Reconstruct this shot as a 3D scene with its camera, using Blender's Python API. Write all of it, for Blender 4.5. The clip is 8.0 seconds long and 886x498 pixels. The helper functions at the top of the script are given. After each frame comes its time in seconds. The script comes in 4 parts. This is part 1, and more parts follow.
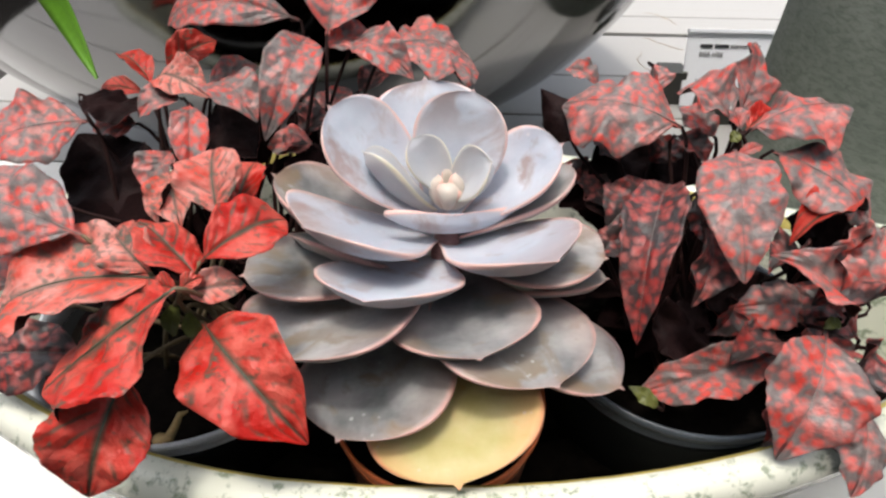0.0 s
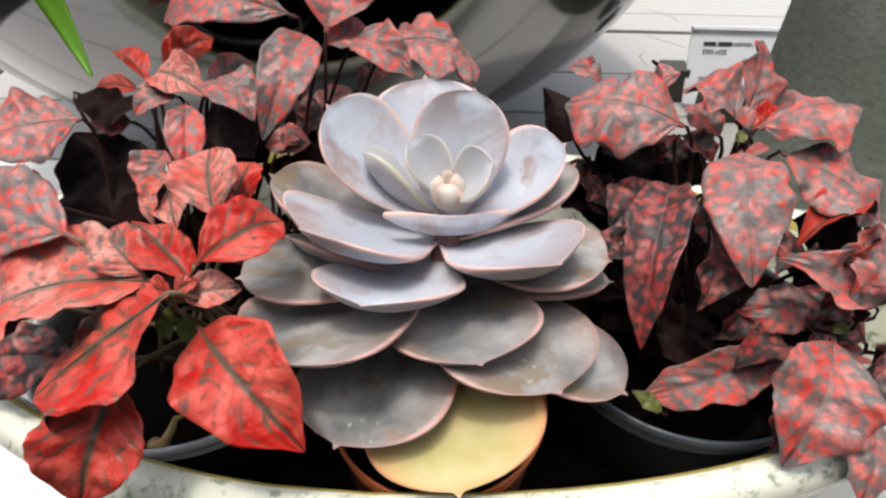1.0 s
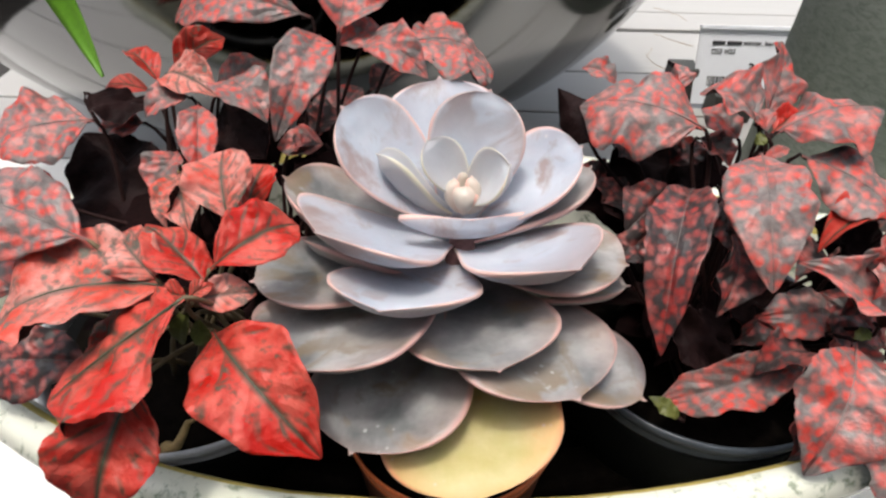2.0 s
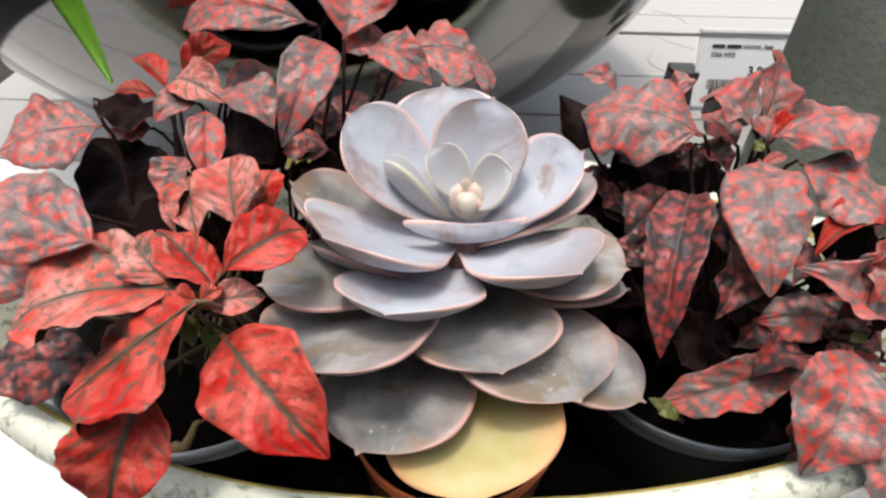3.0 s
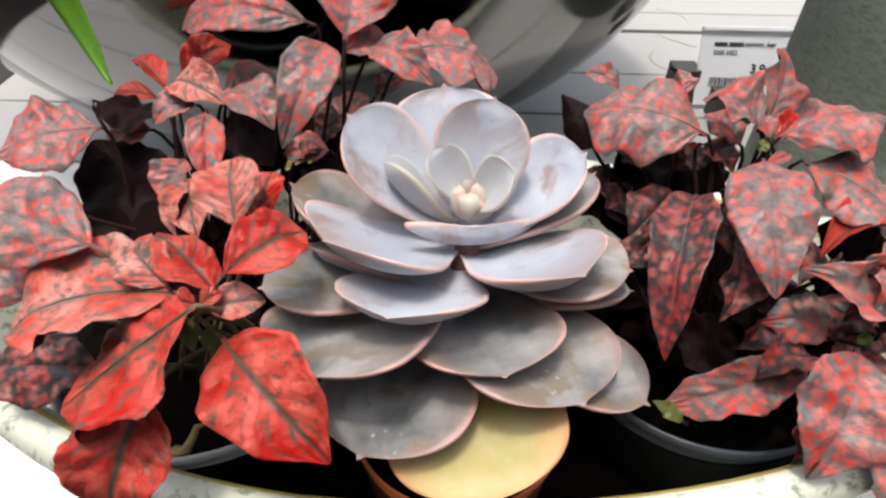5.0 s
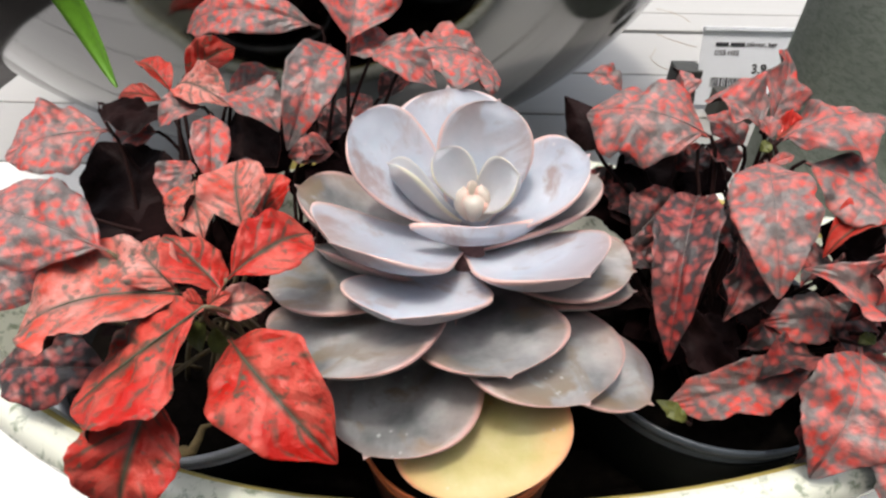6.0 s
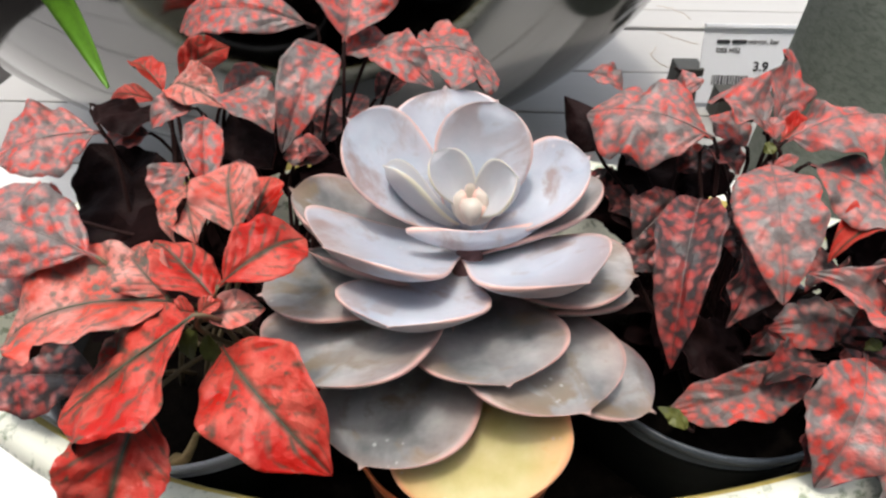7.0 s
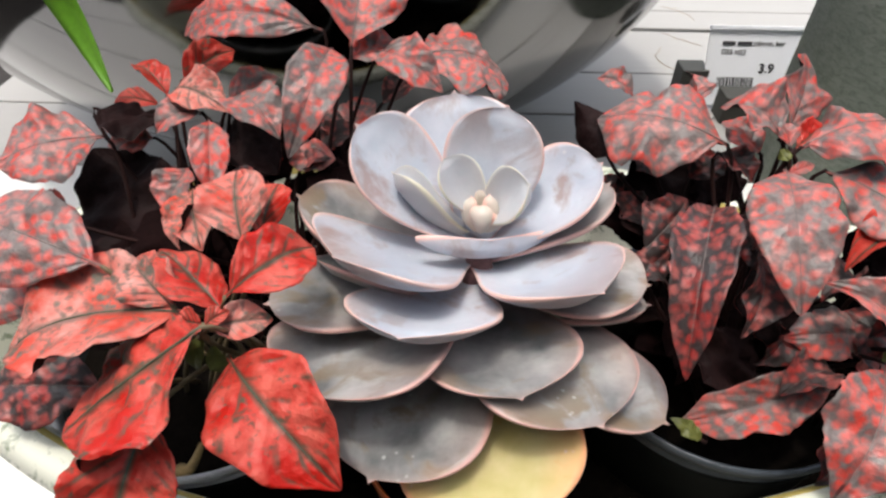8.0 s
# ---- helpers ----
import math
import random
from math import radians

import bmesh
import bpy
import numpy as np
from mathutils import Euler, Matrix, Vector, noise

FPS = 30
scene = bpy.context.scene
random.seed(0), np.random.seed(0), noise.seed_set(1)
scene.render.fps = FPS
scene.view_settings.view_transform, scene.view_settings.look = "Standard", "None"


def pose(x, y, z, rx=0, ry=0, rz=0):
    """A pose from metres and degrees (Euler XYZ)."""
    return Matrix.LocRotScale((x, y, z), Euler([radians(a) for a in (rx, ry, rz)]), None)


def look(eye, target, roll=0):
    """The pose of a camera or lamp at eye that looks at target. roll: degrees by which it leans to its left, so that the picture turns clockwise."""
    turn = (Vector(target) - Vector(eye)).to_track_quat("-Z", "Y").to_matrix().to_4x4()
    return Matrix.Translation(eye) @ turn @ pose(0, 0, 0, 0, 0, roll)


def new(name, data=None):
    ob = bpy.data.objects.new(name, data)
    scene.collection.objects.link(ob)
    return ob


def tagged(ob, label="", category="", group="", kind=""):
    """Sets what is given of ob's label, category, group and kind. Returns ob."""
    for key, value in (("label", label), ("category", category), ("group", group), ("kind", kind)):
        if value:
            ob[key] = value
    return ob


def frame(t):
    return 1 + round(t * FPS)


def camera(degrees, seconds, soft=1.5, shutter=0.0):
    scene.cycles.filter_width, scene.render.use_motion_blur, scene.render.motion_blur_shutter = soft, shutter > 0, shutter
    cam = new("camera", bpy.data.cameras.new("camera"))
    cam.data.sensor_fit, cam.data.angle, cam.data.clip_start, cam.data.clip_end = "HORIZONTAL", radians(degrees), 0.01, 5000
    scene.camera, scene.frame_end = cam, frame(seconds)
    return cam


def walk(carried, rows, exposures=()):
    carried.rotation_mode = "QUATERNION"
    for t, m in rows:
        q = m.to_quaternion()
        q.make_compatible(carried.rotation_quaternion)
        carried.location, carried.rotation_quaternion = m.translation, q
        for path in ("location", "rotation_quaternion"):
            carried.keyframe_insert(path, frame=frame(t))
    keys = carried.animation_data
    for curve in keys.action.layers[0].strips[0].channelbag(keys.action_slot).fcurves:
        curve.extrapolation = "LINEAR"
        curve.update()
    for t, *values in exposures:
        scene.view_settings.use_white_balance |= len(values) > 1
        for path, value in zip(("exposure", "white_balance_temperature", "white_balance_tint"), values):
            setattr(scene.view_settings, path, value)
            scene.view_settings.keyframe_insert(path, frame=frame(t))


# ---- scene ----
import functools

cam = camera(74.2, 8.0, soft=2.5)
PATH = [
    (0, (0.00530, -0.00922, 0.37243), (-0.0303, 1.4794, -0.9628), 0.781),
    (0.5, (0.00448, -0.00860, 0.37243), (-0.0330, 1.4782, -0.9647), 0.791),
    (1, (0.00535, -0.00589, 0.37139), (-0.0328, 1.4760, -0.9712), 0.800),
    (1.5, (0.00337, -0.00312, 0.37014), (-0.0388, 1.4738, -0.9778), 0.788),
    (3, (0.00050, -0.00536, 0.37420), (-0.0463, 1.4731, -0.9719), 0.777),
    (3.5, (0.00056, -0.00561, 0.37388), (-0.0472, 1.4732, -0.9718), 0.681),
    (4, (0.00100, -0.00500, 0.37300), (-0.0500, 1.4699, -0.9768), 0.403),
    (4.5, (0.00070, -0.00344, 0.37336), (-0.0500, 1.4716, -0.9763), 0.495),
    (6, (-0.00072, -0.00428, 0.37487), (-0.0549, 1.4709, -0.9745), 0.273),
    (6.5, (-0.00144, -0.00299, 0.37496), (-0.0530, 1.4705, -0.9764), 0.317),
    (7, (-0.00001, -0.00040, 0.37413), (-0.0549, 1.4681, -0.9825), 0.158),
    (7.5, (-0.00054, 0.00233, 0.37388), (-0.0581, 1.4722, -0.9812), 0.172),
    (8, (-0.00279, 0.00315, 0.37405), (-0.0585, 1.4705, -0.9838), 0.238),
]
walk(cam, [(t, look(eye, target, roll)) for t, eye, target, roll in PATH])

# ---- light ----
TABLE = 0.12
SUN_FROM = Vector((-0.10, -0.05, 0.97)).normalized()
world = bpy.data.worlds.new("sky")
world.use_nodes = True
scene.world = world
sky = world.node_tree.nodes.new("ShaderNodeTexSky")
sky.sky_type, sky.sun_disc = "NISHITA", False
sky.sun_elevation = math.asin(SUN_FROM.z)
sky.sun_rotation = math.atan2(SUN_FROM.x, SUN_FROM.y)
sky.dust_density, sky.ozone_density = 5.0, 1.0
background = world.node_tree.nodes["Background"]
haze = world.node_tree.nodes.new("ShaderNodeHueSaturation")
haze.inputs["Saturation"].default_value = 0.5
world.node_tree.links.new(sky.outputs[0], haze.inputs["Color"])
world.node_tree.links.new(haze.outputs[0], background.inputs[0])
background.inputs[1].default_value = 0.30
sun = new("sun", bpy.data.lights.new("sun", "SUN"))
sun.data.energy, sun.data.angle, sun.data.color = 1.8, radians(4.0), (1.0, 0.94, 0.86)
sun.matrix_world = look(SUN_FROM * 3, (0, 0, 0))
scene.view_settings.exposure = -0.20


# ---- materials ----
class Nodes:
    """Short hand for building a node material."""

    def __init__(self, name, roughness=0.5, metallic=0.0):
        self.mat = bpy.data.materials.new(name)
        self.mat.use_nodes = True
        self.tree = self.mat.node_tree
        self.bsdf = self.tree.nodes["Principled BSDF"]
        self.out = self.tree.nodes["Material Output"]
        self.bsdf.inputs["Roughness"].default_value = roughness
        self.bsdf.inputs["Metallic"].default_value = metallic
        self.coord = self.tree.nodes.new("ShaderNodeTexCoord")
        self.info = self.tree.nodes.new("ShaderNodeObjectInfo")

    def link(self, a, b):
        self.tree.links.new(a, b)

    def set(self, socket, value):
        if isinstance(value, bpy.types.NodeSocket):
            self.link(value, socket)
        else:
            socket.default_value = value

    def math(self, op, a, b=0.0, clamp=False):
        n = self.tree.nodes.new("ShaderNodeMath")
        n.operation, n.use_clamp = op, clamp
        self.set(n.inputs[0], a), self.set(n.inputs[1], b)
        return n.outputs[0]

    def place(self, shift=0.0):
        """Object coordinates, moved by a random amount for each object."""
        r = self.math("MULTIPLY", self.info.outputs["Random"], 7.0)
        n = self.tree.nodes.new("ShaderNodeVectorMath")
        n.operation = "ADD"
        self.link(self.coord.outputs["Object"], n.inputs[0])
        c = self.tree.nodes.new("ShaderNodeCombineXYZ")
        self.link(r, c.inputs[0]), self.link(self.math("ADD", r, shift), c.inputs[1])
        self.link(c.outputs[0], n.inputs[1])
        return n.outputs[0]

    def noise(self, scale, detail=3.0, rough=0.5, where=None, distortion=0.0):
        n = self.tree.nodes.new("ShaderNodeTexNoise")
        n.inputs["Scale"].default_value, n.inputs["Detail"].default_value = scale, detail
        n.inputs["Roughness"].default_value, n.inputs["Distortion"].default_value = rough, distortion
        self.link(where or self.coord.outputs["Object"], n.inputs["Vector"])
        return n.outputs["Fac"]

    def spots(self, scale, where):
        """Distance from the middles of scattered round spots."""
        n = self.tree.nodes.new("ShaderNodeTexVoronoi")
        n.inputs["Scale"].default_value = scale
        self.link(where, n.inputs["Vector"])
        return n.outputs["Distance"]

    def ramp(self, value, *stops):
        n = self.tree.nodes.new("ShaderNodeValToRGB")
        e = n.color_ramp.elements
        while len(e) < len(stops):
            e.new(0.5)
        for el, (p, c) in zip(e, stops):
            el.position = p
            el.color = (*c, 1) if len(c) == 3 else c
        self.link(value, n.inputs[0])
        return n.outputs[0]

    def step(self, value, low, high):
        return self.ramp(value, (low, (0, 0, 0)), (high, (1, 1, 1)))

    def mix(self, fac, a, b):
        n = self.tree.nodes.new("ShaderNodeMix")
        n.data_type = "RGBA"
        self.set(n.inputs[0], fac)
        for s, v in ((n.inputs[6], a), (n.inputs[7], b)):
            self.set(s, (*v, 1) if isinstance(v, tuple) else v)
        return n.outputs[2]

    def uv(self):
        n = self.tree.nodes.new("ShaderNodeSeparateXYZ")
        self.link(self.coord.outputs["UV"], n.inputs[0])
        return n.outputs[0], n.outputs[1]

    def bump(self, height, distance, strength=0.6):
        n = self.tree.nodes.new("ShaderNodeBump")
        n.inputs["Distance"].default_value, n.inputs["Strength"].default_value = distance, strength
        self.link(height, n.inputs["Height"])
        self.link(n.outputs[0], self.bsdf.inputs["Normal"])
        return n.outputs[0]

    def color(self, value):
        self.set(self.bsdf.inputs["Base Color"], (*value, 1) if isinstance(value, tuple) else value)
        return self

    def translucent(self, color, amount, normal=None):
        t = self.tree.nodes.new("ShaderNodeBsdfTranslucent")
        self.set(t.inputs[0], (*color, 1) if isinstance(color, tuple) else color)
        m = self.tree.nodes.new("ShaderNodeMixShader")
        m.inputs[0].default_value = amount
        self.link(self.bsdf.outputs[0], m.inputs[1]), self.link(t.outputs[0], m.inputs[2])
        self.link(m.outputs[0], self.out.inputs[0])
        return self


def plain(name, color, roughness=0.5, metallic=0.0, spread=0.15, scale=60.0, relief=0.0, gloss=0.5):
    """A material with grain at two scales round one colour."""
    m = Nodes(name, roughness, metallic)
    g = m.math("ADD", m.math("MULTIPLY", m.noise(scale, 5), 0.5), m.math("MULTIPLY", m.noise(scale * 7, 3), 0.5))
    lo, hi = tuple(c * (1 - spread) for c in color), tuple(min(1, c * (1 + spread)) for c in color)
    m.color(m.ramp(g, (0.3, lo), (0.7, hi)))
    m.bsdf.inputs["Specular IOR Level"].default_value = gloss
    if relief:
        m.bump(g, relief)
    return m.mat


def succulent_material(name, inner, outer, edge, stain, stain_amount, warmth=0.55, wither=0.0):
    m = Nodes(name, 0.42)
    u, v = m.uv()
    where = m.place()
    bloom = m.noise(55, 4, 0.55, where)
    base = m.mix(m.step(bloom, 0.33, 0.66), inner, outer)
    blotch = m.step(m.noise(52, 5, 0.6, where, 0.8), 0.63 - stain_amount, 0.76 - stain_amount)
    base = m.mix(m.math("MULTIPLY", blotch, 0.75), base, stain)
    # withered brown patches towards the ends of some leaves
    burnt = m.math("MULTIPLY", m.step(u, 0.55, 0.9), m.step(m.noise(34, 4, 0.55, where, 0.6), 0.53, 0.58))
    base = m.mix(m.math("MULTIPLY", burnt, wither), base, stain)
    # dried water spots in loose clusters
    speck = m.math("MULTIPLY", m.math("SUBTRACT", 1.0, m.step(m.math("ADD", m.spots(260, where), m.math("MULTIPLY", m.noise(120, 2, 0.5, where), 0.22)), 0.16, 0.28)), m.step(m.noise(42, 2, 0.5, where), 0.56, 0.62))
    base = m.mix(m.math("MULTIPLY", speck, 0.7), base, (0.60, 0.60, 0.60))
    rim = m.step(m.math("ADD", v, m.math("MULTIPLY", m.math("SUBTRACT", m.noise(90, 2, 0.5, where), 0.5), 0.16)), 0.925, 1.03)
    warm = tuple(0.5 * (a + b) for a, b in zip(edge, stain))
    base = m.mix(m.math("MULTIPLY", m.math("MULTIPLY", m.step(v, 0.50, 1.0), bloom), warmth), base, warm)
    base = m.mix(rim, base, edge)
    m.color(base)
    m.bsdf.inputs["Sheen Weight"].default_value = 0.12
    m.bsdf.inputs["Subsurface Weight"].default_value = 0.15
    m.bsdf.inputs["Subsurface Radius"].default_value = (0.004, 0.002, 0.002)
    m.bump(m.noise(240, 4, 0.6, where), 0.0004, 0.4)
    return m.mat


def spotted_leaf_material(name, pale, flush, green, green_amount, glow, vein_strength, dots=0.0):
    """A polka-dot leaf: pink to red blotches broken up by grey-green, green along the veins, puckered between them."""
    m = Nodes(name, 0.46)
    m.bsdf.inputs["Specular IOR Level"].default_value = 0.6 if dots else 0.4
    u, v = m.uv()
    where = m.place()
    pink = m.mix(m.step(m.math("ADD", m.math("MULTIPLY", m.noise(95, 3, 0.6, where), 0.75), m.math("MULTIPLY", m.noise(330, 2, 0.5, where), 0.25)), 0.35, 0.60), pale, flush)
    patch = m.math("ADD", m.math("MULTIPLY", m.noise(380, 2, 0.5, where, 0.2), 0.70), m.math("MULTIPLY", m.noise(1000, 3, 0.6, where), 0.30))
    if dots:
        patch = m.math("ADD", m.math("MULTIPLY", patch, 1 - dots), m.math("MULTIPLY", m.spots(370, where), dots * 1.05))
    broad = m.noise(60, 2, 0.5, where)
    patch = m.math("ADD", patch, m.math("MULTIPLY", m.math("SUBTRACT", broad, 0.5), 0.30))
    green_mask = m.step(patch, (0.46 if dots else 0.52) - green_amount, (0.67 if dots else 0.64) - green_amount)
    dark = m.mix(m.noise(700, 2, 0.5, where), tuple(c * 0.5 for c in green), tuple(c * 1.7 for c in green))
    base = m.mix(green_mask, pink, dark)
    # side veins run at a slant from the midrib
    bend = m.math("MULTIPLY", m.math("SUBTRACT", m.noise(45, 2, 0.5, where), 0.5), 1.2)
    slant = m.math("ADD", m.math("SUBTRACT", m.math("MULTIPLY", u, 6.0), m.math("MULTIPLY", v, 2.0)), bend)
    wave = m.math("ABSOLUTE", m.math("SUBTRACT", m.math("FRACT", slant), 0.5))
    side = m.math("SUBTRACT", 1.0, m.step(wave, 0.04, 0.18))
    mid = m.math("SUBTRACT", 1.0, m.step(m.math("ADD", v, m.math("MULTIPLY", broad, 0.06)), 0.06, 0.15))
    vein = m.math("MAXIMUM", mid, m.math("MULTIPLY", side, m.step(m.noise(150, 3, 0.6, where), 0.44, 0.60)))
    base = m.mix(m.math("MULTIPLY", vein, vein_strength), base, green)
    # worn brownish margin
    margin = m.step(m.math("ADD", v, m.math("MULTIPLY", m.noise(260, 3, 0.6, where), 0.22)), 1.02, 1.12)
    base = m.mix(m.math("MULTIPLY", margin, 0.7), base, (0.09, 0.045, 0.035))
    m.color(base)
    m.set(m.bsdf.inputs["Roughness"], m.ramp(m.noise(130, 3, 0.6, where), (0.3, (0.34, 0.34, 0.34)), (0.7, (0.58, 0.58, 0.58))))
    h = m.math("ADD", m.math("MULTIPLY", wave, 0.35), m.math("ADD", m.noise(200, 3, 0.6, where), m.math("MULTIPLY", m.step(v, 0.0, 0.2), 0.5)))
    m.bump(h, 0.0018, 0.7)
    m.translucent(m.mix(0.5, base, glow), 0.28)
    return m.mat


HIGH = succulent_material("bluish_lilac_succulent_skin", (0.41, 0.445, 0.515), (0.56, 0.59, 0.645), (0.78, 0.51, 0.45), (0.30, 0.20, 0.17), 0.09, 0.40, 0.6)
# greyer skin of the lower leaves, with part of their shade in the colour
LOW = succulent_material("shaded_grey_mauve_skin", (0.135, 0.140, 0.143), (0.45, 0.44, 0.435), (0.62, 0.37, 0.33), (0.21, 0.15, 0.085), 0.085, 0.8, 0.8)
INNER = succulent_material("pale_inner_succulent_skin", (0.39, 0.40, 0.43), (0.49, 0.50, 0.52), (0.68, 0.64, 0.50), (0.45, 0.36, 0.33), 0.0)
BUD = succulent_material("cream_bud_skin", (0.52, 0.45, 0.38), (0.60, 0.54, 0.47), (0.72, 0.44, 0.36), (0.5, 0.4, 0.3), 0.0)
OLD = succulent_material("yellowing_succulent_skin", (0.46, 0.40, 0.15), (0.64, 0.56, 0.31), (0.76, 0.36, 0.18), (0.60, 0.29, 0.07), 0.10, 1.3)
RED = spotted_leaf_material("red_spotted_leaf", (0.80, 0.15, 0.11), (0.62, 0.014, 0.007), (0.075, 0.090, 0.060), -0.045, (0.95, 0.05, 0.02), 0.9)
PINK = spotted_leaf_material("pink_grey_spotted_leaf", (0.66, 0.30, 0.27), (0.84, 0.075, 0.052), (0.205, 0.175, 0.165), 0.055, (0.6, 0.08, 0.06), 0.25, 0.45)
SALMON = spotted_leaf_material("salmon_spotted_leaf", (0.84, 0.40, 0.34), (0.80, 0.09, 0.055), (0.15, 0.15, 0.12), 0.0, (0.95, 0.10, 0.05), 0.8)
# darker spotted leaf for inner and low leaves, their shade put into the colours
SHADED_CORAL = spotted_leaf_material("shaded_coral_spotted_leaf", (0.50, 0.17, 0.15), (0.52, 0.045, 0.038), (0.052, 0.043, 0.042), 0.09, (0.5, 0.05, 0.04), 0.25, 0.45)
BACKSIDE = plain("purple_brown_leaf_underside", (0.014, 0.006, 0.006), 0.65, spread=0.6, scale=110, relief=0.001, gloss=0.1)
# both sides of the deep filler leaves: gap shade put into the colour
DEEP_SHADE = plain("near_black_shaded_leaf", (0.008, 0.003, 0.003), 0.75, spread=0.6, scale=90, gloss=0.04)
STEM = plain("brownish_red_stem", (0.022, 0.008, 0.007), 0.65, spread=0.5, scale=120, gloss=0.2)
STALK = plain("pale_brownish_green_stalk", (0.15, 0.11, 0.06), 0.55, spread=0.4, scale=160)
SPROUT = plain("yellow_green_sprout", (0.11, 0.12, 0.025), 0.5, spread=0.3, scale=150)
RIB = plain("dark_green_leaf_rib", (0.075, 0.085, 0.05), 0.5, spread=0.5, scale=180)
GREY_RIB = plain("grey_brown_leaf_rib", (0.21, 0.15, 0.135), 0.5, spread=0.5, scale=180)
MAUVE = plain("mauve_succulent_stem", (0.20, 0.10, 0.095), 0.6, spread=0.4, scale=120)
DRY = plain("dry_tan_leaf", (0.35, 0.24, 0.10), 0.7, spread=0.4, scale=200)
BLADE = plain("fresh_green_blade", (0.12, 0.30, 0.02), 0.4, spread=0.2, scale=80)
BLACK = plain("black_pot_plastic", (0.006, 0.0065, 0.007), 0.6, spread=0.3, scale=200, gloss=0.06)
LIP = plain("black_pot_lip", (0.05, 0.06, 0.075), 0.3, spread=0.3, scale=200)
PALE_LIP = plain("grey_pot_lip", (0.42, 0.43, 0.45), 0.35, spread=0.2, scale=200)
# darker copy of the terracotta: shade on the pot body put into its colour
SHADED_TERRA = plain("shaded_terracotta_plastic", (0.10, 0.03, 0.015), 0.6, spread=0.2, scale=150, gloss=0.2)
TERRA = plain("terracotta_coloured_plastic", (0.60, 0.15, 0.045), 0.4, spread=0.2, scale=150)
# soil almost black: the shade inside pots and dish is put into its colour
SOIL = plain("shade_darkened_soil", (0.006, 0.0045, 0.0035), 0.95, spread=0.7, scale=300, relief=0.002, gloss=0.04)
CLIP = plain("grey_painted_clip", (0.06, 0.06, 0.053), 0.6, spread=0.15, scale=100)
PAPER = plain("white_label_card", (0.84, 0.86, 0.90), 0.6, spread=0.02, scale=90)
BATTEN = plain("bare_weathered_wood", (0.30, 0.26, 0.18), 0.8, spread=0.4, scale=40)
INK = plain("black_ink", (0.03, 0.03, 0.035), 0.6)
GROUND = plain("dark_brown_paving", (0.03, 0.026, 0.022), 0.9, spread=0.4, scale=3, relief=0.01)
WALLPAINT = plain("dark_grey_wall_paint", (0.05, 0.05, 0.055), 0.8, spread=0.3, scale=2)


def glaze_material():
    m = Nodes("cream_glaze_with_green_speckles", 0.22)
    green = m.step(m.noise(190, 6, 0.72), 0.53, 0.62)
    tone = m.mix(m.noise(25, 3), (0.76, 0.76, 0.66), (0.66, 0.68, 0.55))
    m.color(m.mix(m.math("MULTIPLY", green, 0.75), tone, (0.17, 0.22, 0.13)))
    m.bump(m.noise(60, 3), 0.0008, 0.4)
    return m.mat


def mirror_material():
    m = Nodes("mirror_glazed_silver", 0.06, 1.0)
    m.color(m.mix(m.noise(6, 3), (0.115, 0.115, 0.12), (0.16, 0.16, 0.16)))
    m.set(m.bsdf.inputs["Roughness"], m.ramp(m.noise(14, 4), (0.35, (0.07, 0.07, 0.07)), (0.75, (0.17, 0.17, 0.17))))
    m.bump(m.noise(9, 2), 0.004, 0.25)
    return m.mat


def plank_material(name, light, fresh):
    m = Nodes(name, 0.5)
    s = m.tree.nodes.new("ShaderNodeMapping")
    s.inputs["Scale"].default_value = (1.0, 14.0, 14.0)
    m.link(m.place(), s.inputs[0])
    grain = m.noise(9, 6, 0.6, s.outputs[0])
    tone = m.mix(m.info.outputs["Random"], light, fresh)
    base = m.mix(m.math("MULTIPLY", m.step(grain, 0.55, 0.8), 0.35), tone, (0.40, 0.38, 0.33))
    wear = m.step(m.noise(60, 5, 0.7, s.outputs[0]), 0.70, 0.78)
    m.color(m.mix(m.math("MULTIPLY", wear, 0.4), base, (0.40, 0.35, 0.28)))
    m.bump(grain, 0.0006, 0.5)
    return m.mat


def stone_material():
    """Rough stoneware with fine level scaling."""
    m = Nodes("grey_green_stoneware", 0.75)
    s = m.tree.nodes.new("ShaderNodeMapping")
    s.inputs["Scale"].default_value = (1.0, 1.0, 3.2)
    m.link(m.coord.outputs["Object"], s.inputs[0])
    scale = m.noise(150, 6, 0.66, s.outputs[0], 0.9)
    broad = m.noise(16, 3)
    tone = m.mix(m.step(broad, 0.3, 0.7), (0.175, 0.205, 0.175), (0.28, 0.31, 0.265))
    m.color(m.mix(m.math("MULTIPLY", m.step(scale, 0.44, 0.64), 0.7), tone, (0.115, 0.14, 0.115)))
    m.bump(scale, 0.0022, 0.7)
    return m.mat


GLAZE, MIRROR, STONE = glaze_material(), mirror_material(), stone_material()
# one white paint in two tones: BOARD carries the soft shade further back
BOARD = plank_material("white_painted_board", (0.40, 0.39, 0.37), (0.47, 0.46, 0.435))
SUNLIT_BOARD = plank_material("sunlit_white_board", (0.76, 0.75, 0.72), (0.82, 0.81, 0.78))
GLAZE_BREAK = plain("ochre_glaze_break", (0.52, 0.42, 0.13), 0.25, spread=0.25, scale=120)


# ---- building helpers ----
def mesh_of(name, bm, materials, smooth=True):
    bm.normal_update()
    me = bpy.data.meshes.new(name)
    bm.to_mesh(me)
    bm.free()
    for m in materials if isinstance(materials, (list, tuple)) else [materials]:
        me.materials.append(m)
    for p in me.polygons:
        p.use_smooth = smooth
    return me


